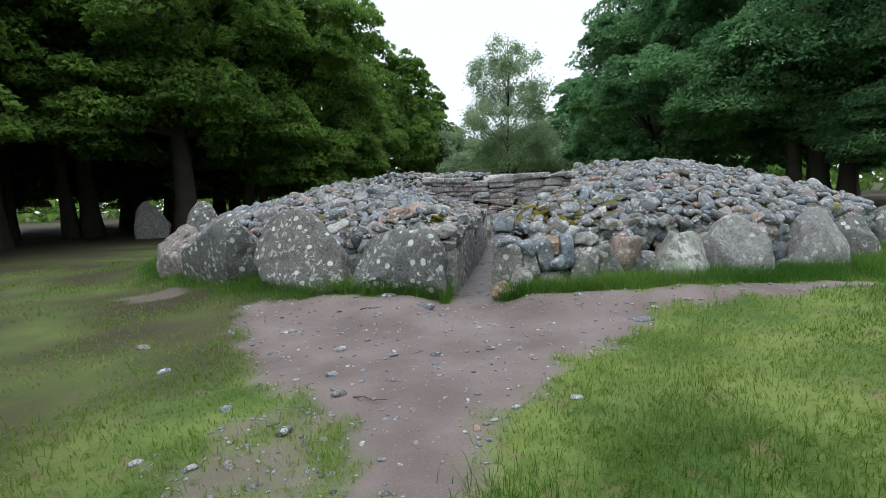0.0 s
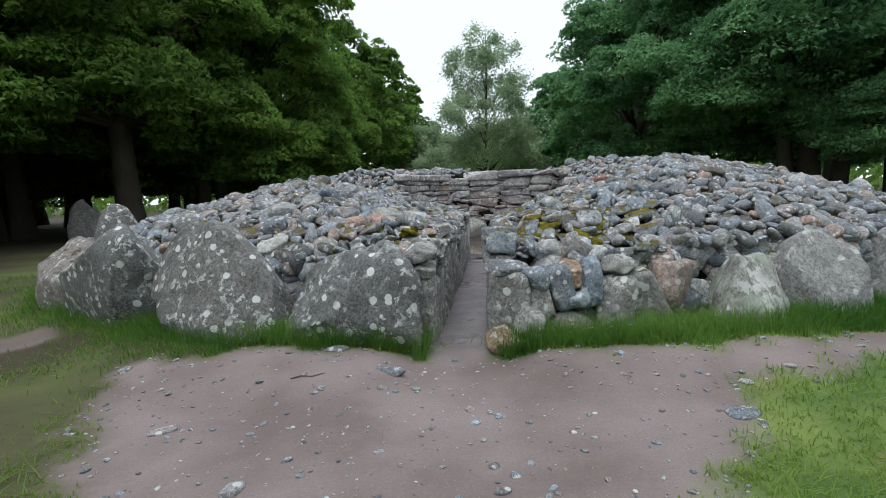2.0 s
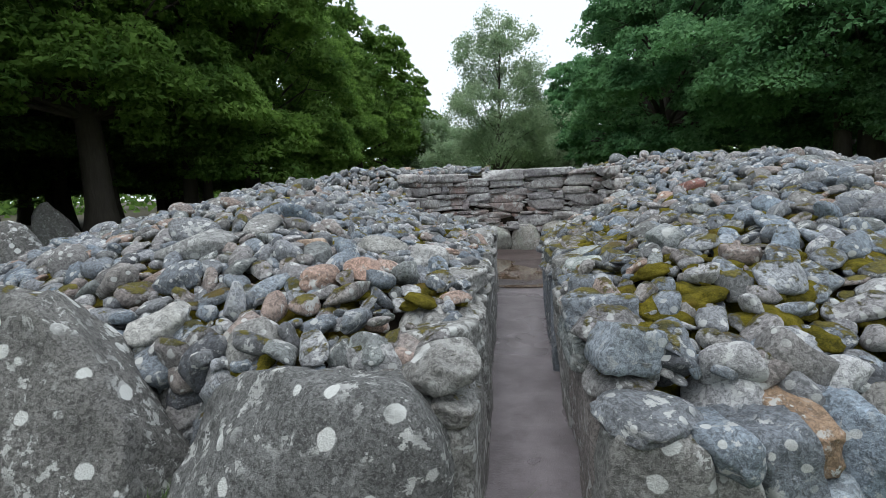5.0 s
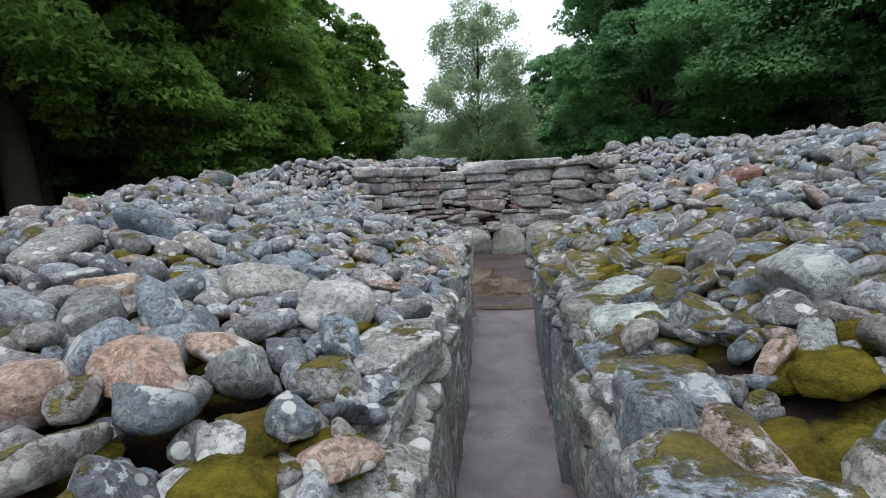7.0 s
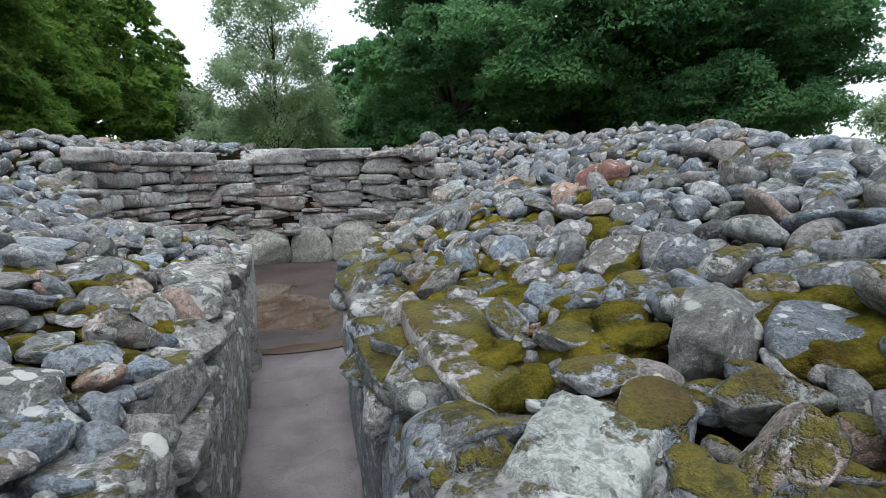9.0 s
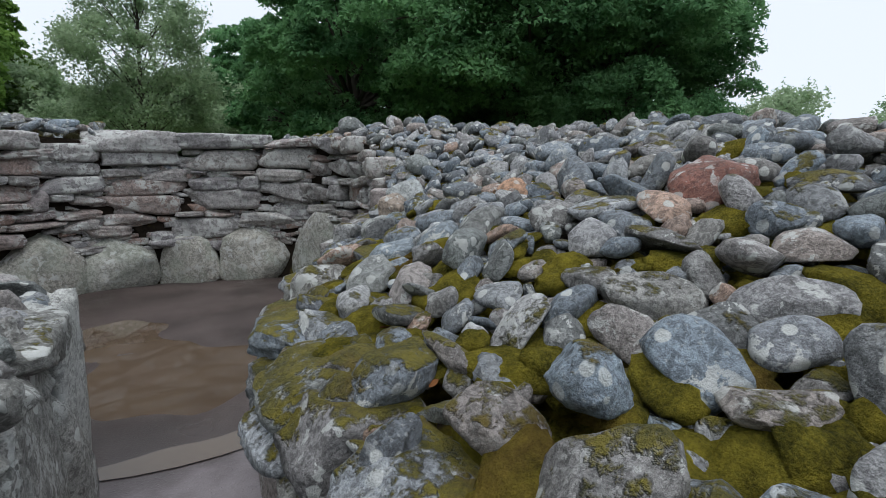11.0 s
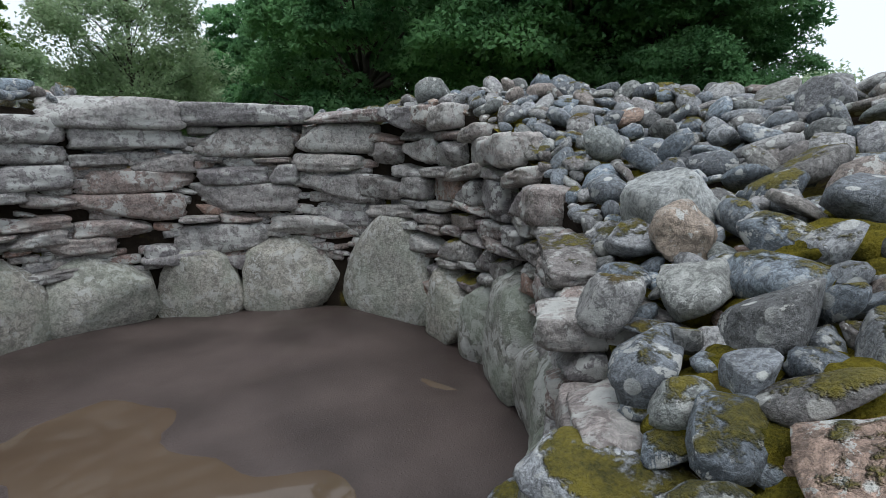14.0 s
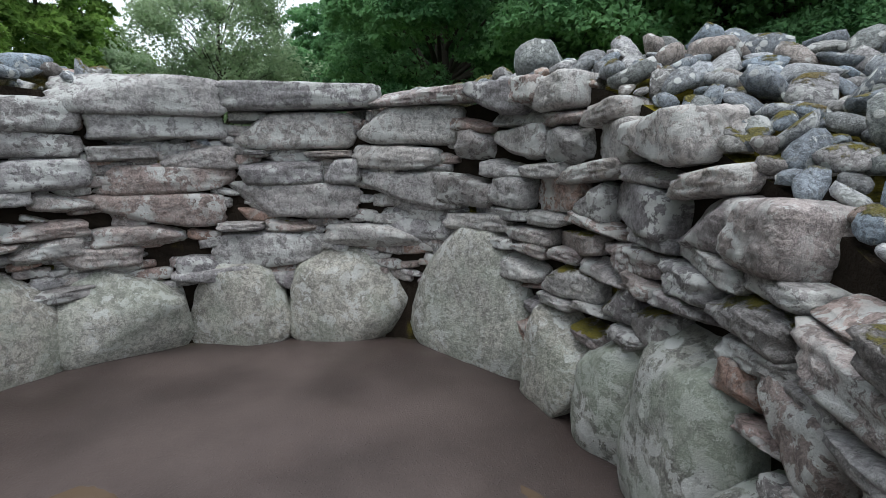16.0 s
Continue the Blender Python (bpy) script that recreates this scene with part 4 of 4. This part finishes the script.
def leaf_blades(rng, p, out, up, size):
    """One pointed leaf at each place, hanging outwards."""
    n = len(p)
    d = rng.normal(size=(n, 3)) * 0.55 + out * 0.6
    d[:, 2] -= 0.4
    d /= np.linalg.norm(d, axis=1, keepdims=True)
    s = np.cross(d, up + rng.normal(size=(n, 3)) * 0.4)
    s /= np.linalg.norm(s, axis=1, keepdims=True) + 1e-9
    k = size * rng.uniform(0.6, 1.3, (n, 1))
    v = np.stack([p - d * k * 0.5 - s * k * 0.42, p - d * k * 0.3 + s * k * 0.48, p + d * k * 0.75], 1).reshape(-1, 3)
    return v, np.arange(3 * n).reshape(n, 3)


def unit(rng, n):
    d = rng.normal(size=(n, 3))
    return d / np.linalg.norm(d, axis=1, keepdims=True)


def make_tree(at, seed, label, category, H=18.0, bole=3.0, R=5.0, boughs=46, sprays=11, per=170, leaf=0.17, leaves=BEECH, stem=0.42, bough=(0.24, 0.38), spray=0.34, low=4.0, waist=0.42, lean=0.0, thick=0.3, stems=1, inner=0.0, airy=False, skirt=0):
    """A tree of given height: flared trunk, limbs, and boughs that each carry overlapping domed sprays of leaves over a shaded inside."""
    rng = np.random.default_rng(seed)
    tree = thing("tree", at, label, category, "trees round the cairn")
    wood = Soup()
    bend = [Vector((lean * t * t * H * 0.3 + 0.25 * math.sin(3 * t + seed), 0.25 * math.cos(2.5 * t + seed) - 0.25 * math.cos(seed), H * 0.86 * t)) for t in np.linspace(0, 1, 12)]
    bend[0] -= Vector((0, 0, 0.3))
    wood.tube(bend, [stem * (1.55 if k == 0 else (1 - 0.93 * k / 11)) for k in range(12)], 12)
    for i in range(stems - 1):
        q = 2.2 * i + seed
        foot = Vector((math.cos(q), math.sin(q), 0)) * (stem * 1.9)
        wood.tube([foot * (1 + 0.9 * t) + Vector((0.1 * math.sin(4 * t + i), 0, H * 0.7 * t - 0.3)) for t in np.linspace(0, 1, 9)], [stem * 0.75 * (1.4 if k == 0 else 1 - 0.1 * k) for k in range(9)], 10)
    zc = H * waist + bole * 0.3
    lumps, gain = unit(rng, 9), rng.uniform(-0.25, 0.30, 9)
    d = unit(rng, boughs)
    for k in range(skirt):
        q = 2 * math.pi * (k + rng.random()) / skirt
        d[k] = (0.8 * math.cos(q), 0.8 * math.sin(q), rng.uniform(-0.65, -0.35))
    d[:, 2] = np.where(d[:, 2] < -0.8, -0.4 * d[:, 2], d[:, 2] - 0.12)
    rad = (1 + (gain * np.maximum(d @ lumps.T, 0) ** 4).sum(1)) * (inner + (1 - inner) * rng.uniform(0.55, 0.95, boughs))
    mid = np.stack([d[:, 0] * rad * R * 0.85 + lean * H * 0.2, d[:, 1] * rad * R * 0.85, zc + d[:, 2] * rad * np.where(d[:, 2] > 0, (H - zc) * 0.88, zc - low)], 1)
    mid[:skirt, :2] *= 1.15
    size = R * rng.uniform(*bough, boughs)
    # sprays sit on the outer and upper side of each bough
    e = unit(rng, boughs * sprays)
    e[:, 2] = np.abs(e[:, 2]) * 0.9 - 0.35
    home = np.repeat(d, sprays, 0)
    e = e + 0.55 * home
    e /= np.linalg.norm(e, axis=1, keepdims=True)
    big = np.repeat(size, sprays)[:, None]
    centre = np.repeat(mid, sprays, 0) + e * big * np.array([1.0, 1.0, 0.75]) * rng.uniform(0.75, 1.0, (len(e), 1))
    wide = big * spray * rng.uniform(0.75, 1.35, big.shape)
    # leaves lie over the top of each spray like a drooping cap
    f = unit(rng, len(e) * per)
    f[:, 2] = np.abs(f[:, 2])
    f += 0.35 * np.repeat(e, per, 0)
    f /= np.linalg.norm(f, axis=1, keepdims=True)
    w = np.repeat(wide, per, 0)
    local = f * w * np.array([1.15, 1.15, 0.55]) * rng.uniform(1 - thick, 1.08, w.shape)
    local[:, 2] -= 0.45 * w[:, 0] * np.clip(np.hypot(f[:, 0], f[:, 1]), 0, 1.2) ** 3
    if airy:
        local = rng.normal(size=local.shape) * w * 0.62
        local[:, 2] -= 0.35 * np.hypot(local[:, 0], local[:, 1])
    p = np.repeat(centre, per, 0) + local
    v, faces = leaf_blades(rng, p, f, f + np.array([0, 0, 0.5]), leaf)
    limbs = []
    for i in range(boughs):
        c = Vector(mid[i])
        t = min(max((c.z - R * 0.45) / (H * 0.86), 0.16 if airy else 0.36), 0.92)
        root = bend[int(t * 11)]
        knee = root.lerp(c, 0.5) + Vector((0, 0, 0.06 * (c - root).length))
        r0 = stem * (1 - 0.9 * t) * 0.40
        limb = Soup() if len(limbs) < 12 else wood
        limb.tube([root, knee, c], [r0, r0 * 0.6, r0 * 0.2], 6)
        for j in range(0, sprays, 3):
            limb.tube([c, c.lerp(Vector(centre[i * sprays + j]), 0.85)], [r0 * 0.22, r0 * 0.06], 5)
        if limb is not wood:
            limbs.append(limb)
    trunk = child("trunk", mesh_of("trunk", wood.v, wood.f, BARK), tree, at)
    for limb in limbs:
        child("limb", mesh_of("limb", limb.v, limb.f, BARK), trunk, at)
    child("crown", fast_mesh("crown", v, faces, leaves, False), tree, at)
    return tree


def plant(x, y, turn=0, size=1.0, wide=1.0):
    return Matrix.Translation((x, y, float(ground_z(x, y)) - 0.05)) @ pose(0, 0, 0, 0, 0, turn) @ Matrix.Diagonal((size * wide, size * wide, size, 1))


def wood_of(kinds, rows):
    """Copies of grown trees: which, x, y, turn, size."""
    for k, x, y, turn, size in rows:
        copy_thing(kinds[k], plant(x, y, turn, size))


BEECH_LABEL = "tall dark beech tree with layered hanging foliage"
OAK_LABEL = "large broadleaf tree with dense dark green crown"
beech = make_tree(plant(-12.6, 21.0), 1, BEECH_LABEL, "tree", 19, 3.0, 5.8, 60, 12, 170, 0.17, BEECH, 0.50, low=2.2, skirt=18)
beech_b = make_tree(plant(-10.4, 28.5), 2, BEECH_LABEL, "tree", 18, 1.6, 5.9, 58, 12, 180, 0.17, BEECH, 0.44, low=1.2, skirt=12)
oak = make_tree(plant(16.6, 25.0), 3, OAK_LABEL, "tree", 18, 2.2, 7.0, 60, 13, 210, 0.155, OAK, 0.50, low=4.0, stems=4, skirt=14)
oak_b = make_tree(plant(12.2, 33.5), 4, OAK_LABEL, "tree", 19, 1.5, 6.2, 54, 12, 200, 0.165, OAK, 0.5, low=1.8)
birch = make_tree(plant(2.7, 38.0), 5, "slender pale green birch tree with an open crown", "birch tree", 15.2, 2.5, 3.6, 66, 6, 115, 0.125, BIRCH_HAZED, 0.15, (0.17, 0.30), 0.50, low=2.5, waist=0.44, lean=-0.03, inner=0.2, airy=True)
scrub = make_tree(plant(-3.5, 62.0), 6, "pale green far tree at the end of the clearing", "tree", 11, 0.5, 4.6, 44, 8, 60, 0.28, BIRCH_HAZED, 0.2, low=0.4, spray=0.5, airy=True)
far_beech = make_tree(plant(-9.3, 47.0), 7, "tall beech tree further back in the row", "tree", 18.5, 1.6, 5.6, 42, 9, 70, 0.32, BEECH, 0.44, low=1.5)
far_oak = make_tree(plant(13.5, 46.0), 8, "dark broadleaf tree standing behind the others", "tree", 18, 2.0, 6.2, 42, 9, 70, 0.32, OAK, 0.5, low=1.6)
high_beech = make_tree(plant(-14.4, 24.0), 9, "tall beech with a bare trunk and a high crown", "tree", 19, 6.0, 4.8, 46, 9, 110, 0.22, BEECH, 0.40, low=4.0, waist=0.5, stems=2, skirt=12)
kinds = {"a": beech, "b": beech_b, "o": oak, "p": oak_b, "s": scrub, "f": far_beech, "g": far_oak, "h": high_beech}
wood_of(kinds, [
    ("h", -18.6, 22.6, 80, 1.05), ("h", -17.6, 17.0, 160, 1.1), ("h", -11.8, 25.6, 250, 0.85), ("h", -14.0, 28.0, 40, 0.9), ("h", -22.0, 21.0, 300, 1.0), ("b", -24.0, 27.0, 20, 0.9), ("b", -18.0, 33.0, 120, 0.9), ("b", -27.0, 20.0, 220, 0.9), ("h", -20.0, 28.0, 10, 1.0),
    ("a", -11.4, 38.5, 200, 0.98), ("b", -17.5, 9.5, 300, 1.0), ("a", -22.5, 15.0, 130, 1.0), ("o", 18.6, 22.6, 140, 0.66), ("b", -30.0, 24.0, 0, 0.9), ("b", -26.0, 34.0, 90, 0.9), ("b", -20.0, 39.0, 180, 0.9), ("b", -35.0, 31.0, 240, 0.9), ("g", 24.0, 27.0, 60, 0.85),
    ("f", -8.8, 60.0, 30, 1.0), ("f", -8.0, 75.0, 250, 1.0), ("f", -9.5, 96.0, 10, 1.1), ("f", -23.0, 35.0, 120, 1.1), ("f", -29.0, 28.0, 210, 1.1),
    ("f", -22.0, 48.0, 60, 1.05), ("f", -34.0, 40.0, 20, 1.15), ("f", -36.0, 24.0, 170, 1.1), ("f", -31.0, 14.0, 70, 1.1), ("f", -42.0, 32.0, 30, 1.1), ("f", -30.0, 58.0, 150, 1.1),
    ("g", 13.0, 60.0, 220, 0.95), ("g", 13.5, 76.0, 40, 0.95), ("g", 22.0, 34.0, 310, 1.0), ("g", 20.5, 46.0, 20, 1.05), ("g", 32.0, 45.0, 70, 1.0),
    ("s", 44.0, 27.0, 60, 0.8), ("s", 52.0, 20.0, 160, 0.8), ("s", 40.0, 17.0, 100, 0.6),
    ("s", 3.5, 66.0, 90, 0.95), ("s", 8.0, 56.0, 200, 1.0), ("s", -5.0, 84.0, 300, 1.2), ("s", 0.0, 88.0, 20, 1.25), ("s", 9.0, 92.0, 130, 1.3), ("s", 5.8, 50.0, 250, 0.75), ("s", -1.0, 52.0, 40, 0.6),
    # out of view behind and beside the walk: added to close the ring, for reflections
    ("f", -22.0, -14.0, 90, 1.0), ("f", 20.0, -16.0, 10, 1.0), ("f", -28.0, 2.0, 240, 1.0), ("g", 34.0, 2.0, 120, 0.9), ("f", -6.0, -26.0, 45, 1.0), ("g", 10.0, -28.0, 200, 1.0)])


def far_woodland():
    """The edge of the woods all round, too far off to tell one tree from another."""
    rng = np.random.default_rng(61)
    n = 2600
    a, r = rng.uniform(0, 2 * math.pi, n), rng.uniform(78, 125, n)
    high = 9.0 + 3.0 * np.sin(a * 9.0) + 2.0 * np.sin(a * 23.0 + 1.0)
    c = np.stack([r * np.cos(a), 10 + r * np.sin(a), high * rng.random(n) ** 0.8], 1)
    open_sky = (a > radians(2)) & (a < radians(38))
    c[open_sky, 2] *= 0.35
    d = np.stack([-np.cos(a), -np.sin(a), np.full(n, 0.8)], 1)
    v, f = leaf_cloud(rng, c, d / np.linalg.norm(d, axis=1, keepdims=True), 24, 2.2, 0.4, 1.1)
    return tagged(new("far_woodland", fast_mesh("far_woodland", v, f, BEECH, False)), "dark green woodland closing off the distance", "woodland", kind="stuff")


far_woodland()

# ---- standing stone at the wood's edge ----
boulder(-13.6, 20.3, 1.4, 0.5, 1.6, 20, 81, "weathered grey standing stone at the edge of the trees", 0.5, plain_stone("shaded standing stone", (0.23, 0.22, 0.21), 0.3, 0.1), name="standing_stone", top=0.35)

# ---- grass ----


def blades(name, rng, x, y, h, w, material, label, lean=0.5):
    n = len(x)
    z = ground_z(x, y) - 0.004
    a = rng.uniform(0, 2 * math.pi, n)
    b = a + math.pi / 2 + rng.normal(0, 0.5, n)
    k = np.abs(rng.normal(0, lean, n)) * h
    base = np.stack([x, y, z], 1)
    side = np.stack([np.cos(a), np.sin(a), np.zeros(n)], 1) * (w / 2)[:, None]
    over = np.stack([np.cos(b), np.sin(b), np.zeros(n)], 1)
    up = np.zeros((n, 3))
    up[:, 2] = 1
    half = base + up * (h * 0.6)[:, None] + over * (k * 0.35)[:, None]
    tip = base + up * h[:, None] + over * k[:, None]
    v = np.stack([base - side, base + side, half + side * 0.7, tip, half - side * 0.7], 1).reshape(-1, 3)
    i = np.arange(n)[:, None] * 5
    f = np.concatenate([i + np.array([[0, 1, 2]]), i + np.array([[0, 2, 4]]), i + np.array([[4, 2, 3]])])
    ob = tagged(new(name, fast_mesh(name, v, f, material, True)), label, "grass", kind="stuff")
    return ob


def lawn():
    rng = np.random.default_rng(41)
    n = 680000
    x, y = rng.uniform(-9, 9, n), 0.3 + 11.5 * rng.random(n) ** 1.25
    r = np.hypot(x - CX, y - CY)
    keep = (r > 7.8) & (rng.random(n) > dirt_amount(x, y) * 1.02) & (rng.random(n) < np.clip(2.6 / np.hypot(x - 1.0, y - 0.8), 0.10, 1.0))
    keep &= rng.random(n) < 0.70 + 0.30 * ripple(x, y, 2.4) - 0.52 * smooth(x, 0.3, -2.5)
    x, y = x[keep], y[keep]
    tall = 1 + 0.35 * ripple(x, y, 1.9) + 0.35 * ripple(x, y, 5.3)
    far = np.hypot(x - 1, y - 0.8)
    h = rng.uniform(0.022, 0.055, len(x)) * tall
    return blades("lawn_grass", rng, x, y, h, 0.0028 + 0.0011 * far, BLADE, "short mown green grass with yellowed patches", 1.5)


def fringe():
    rng = np.random.default_rng(43)
    n = 120000
    a = rng.uniform(radians(195), radians(345), n)
    r = 7.82 + np.abs(rng.normal(0, 0.5, n))
    x, y = CX + r * np.cos(a), CY + r * np.sin(a)
    keep = (dirt_amount(x, y) < 0.45) & ((x < 0.58) | (x > 1.18)) & (rng.random(n) < 0.75 + 0.25 * ripple(x, y, 3.0))
    x, y, r = x[keep], y[keep], r[keep]
    h = rng.uniform(0.06, 0.24, len(x)) * np.clip(1.25 - 1.4 * (r - 8.2), 0.35, 1.15)
    return blades("long_grass", rng, x, y, h, rng.uniform(0.004, 0.008, len(x)), TUFT, "lush green unmown grass at the foot of the kerb", 1.0)


lawn()
fringe()
rng = np.random.default_rng(47)
px = np.concatenate([rng.normal(c, s, 700) for c, s in ((1.12, 0.13), (0.75, 0.12), (1.9, 0.3))])
py = np.concatenate([rng.normal(c, s, 700) for c, s in ((2.25, 0.16), (1.3, 0.3), (2.2, 0.3))])
blades("grass_tuft", rng, px, py, rng.uniform(0.05, 0.12, len(px)), np.full(len(px), 0.005), TUFT, "tuft of longer green grass beside the path", 0.9)


# ---- pebbles, twigs and leaves ----


def pebbles():
    rng = np.random.default_rng(53)
    vs, fs, k = [], [], 0
    v0, f0 = BALLS[2]
    while len(vs) < 1500:
        x, y = rng.uniform(-2.2, 4.5), rng.uniform(1.3, 6.2)
        if dirt_amount(x, y) < 0.12 or rng.random() > 0.35 + 0.65 * (1 - dirt_amount(x, y)):
            continue
        s = rng.gamma(1.3, 0.0042) + 0.004
        m = np.array(lay((0, 0, 1), rng.uniform(0, 360), rng.normal(0, 10), rng.normal(0, 10)))[:3, :3] * np.array([s * 1.4, s, s * 0.5])
        vs.append(v0 @ m.T + np.array([x, y, float(ground_z(x, y)) + s * 0.1]))
        fs.append(f0 + k)
        k += len(v0)
    return tagged(new("pebbles", fast_mesh("pebbles", np.concatenate(vs), np.concatenate(fs), COBBLE)), "scattered grey pebbles trodden into the earth path", "pebbles", kind="stuff")


pebbles()
for i, (x, y, a, b, c, turn) in enumerate(((2.41, 4.92, 0.10, 0.07, 0.025, 20), (0.34, 5.72, 0.12, 0.045, 0.035, -12), (-0.15, 6.12, 0.09, 0.06, 0.03, 10), (1.55, 3.35, 0.04, 0.03, 0.015, 0), (-0.9, 5.0, 0.09, 0.05, 0.02, 30), (-0.2, 4.4, 0.06, 0.05, 0.025, 80), (-2.0, 4.46, 0.06, 0.04, 0.03, 15), (-1.4, 3.88, 0.05, 0.035, 0.025, 60),
                                            (-0.06, 3.78, 0.045, 0.035, 0.025, 0), (0.09, 3.45, 0.05, 0.04, 0.03, 40), (0.28, 4.18, 0.06, 0.03, 0.015, 10), (-0.55, 3.25, 0.035, 0.03, 0.02, 70))):
    st = tagged(new("path_stone", fast_mesh("path_stone", *COBBLES_MID[i], COBBLE)), "flat grey stone half sunk in the earth path", "stone", "stones in the path")
    st.matrix_basis = place(x, y, float(ground_z(x, y)) + 0.2 * c, a, b, c, 0, 0, turn)


def dead_leaf(x, y, z, turn, size):
    v = [(0, -1, 0), (0.42, -0.45, 0.10), (0.5, 0.1, 0.16), (0.25, 0.65, 0.12), (0, 1.05, -0.05), (-0.25, 0.65, 0.14), (-0.5, 0.1, 0.18), (-0.42, -0.45, 0.08), (0, 0, 0)]
    f = [(8, i, (i + 1) % 8) for i in range(8)]
    ob = tagged(new("fallen_leaf", mesh_of("fallen_leaf", v, f, DEAD)), "curled orange-brown fallen leaf on the mossy stones", "leaf", "fallen leaves")
    ob.matrix_basis = place(x, y, z, size, size, size, 15, 10, turn)


for i in range(22):
    x, y = 1.75 + 0.75 * rng.random(), 7.3 + 4.2 * rng.random()
    dead_leaf(x, y, float(cairn_z(x, y)) + 0.02, rng.uniform(0, 360), rng.uniform(0.018, 0.034))
for i in range(6):
    x, y = rng.uniform(-0.6, 0.3), rng.uniform(7.2, 11)
    dead_leaf(x, y, float(cairn_z(x, y)) + 0.05, rng.uniform(0, 360), rng.uniform(0.018, 0.03))
twig = Soup()
twig.tube([(0, 0, 0), (0.07, 0.012, 0.01), (0.15, -0.01, 0.008), (0.24, 0.02, 0.015)], [0.005, 0.0045, 0.004, 0.002], 6)
for x, y, turn in ((2.62, 11.2, 30), (-0.35, 5.6, 10), (0.2, 3.4, -20)):
    z = float(cairn_z(x, y)) + 0.07 if y > 7 else float(ground_z(x, y)) + 0.006
    tw = tagged(new("twig", mesh_of("twig", twig.v, twig.f, WOOD)), "thin brown dead twig", "twig", "fallen twigs")
    tw.matrix_basis = pose(x, y, z, 0, 0, turn)


def daisy(x, y):
    """A small white flower on a thin stem."""
    z = float(ground_z(x, y))
    ob = thing("daisy", pose(x, y, z), "tiny white daisy in the long grass", "flower", "daisies")
    stem = Soup()
    stem.tube([(0, 0, -0.01), (0.004, 0.003, 0.06), (0, 0.006, 0.13)], [0.0015, 0.0015, 0.001], 5)
    child("stem", mesh_of("stem", [v + Vector((x, y, z)) for v in stem.v], stem.f, TUFT), ob)
    pv, pf = [], []
    for k in range(9):
        q = 2 * math.pi * k / 9
        c, s = math.cos(q), math.sin(q)
        b = len(pv)
        pv += [(x + 0.002 * c, y + 0.006 + 0.002 * s, z + 0.131), (x + 0.010 * c - 0.003 * s, y + 0.006 + 0.010 * s + 0.003 * c, z + 0.136),
               (x + 0.014 * c, y + 0.006 + 0.014 * s, z + 0.135), (x + 0.010 * c + 0.003 * s, y + 0.006 + 0.010 * s - 0.003 * c, z + 0.136)]
        pf.append((b, b + 1, b + 2, b + 3))
    child("petals", mesh_of("petals", pv, pf, PETAL), ob)


n = Nodes("white petals")
PETAL = n.done(n.mix(n.noise(90.0), (0.70, 0.70, 0.66), (0.82, 0.82, 0.80)), 0.7, 0.2)
rng = np.random.default_rng(83)
for _ in range(16):
    daisy(rng.uniform(1.35, 3.0), rng.uniform(6.08, 6.3))
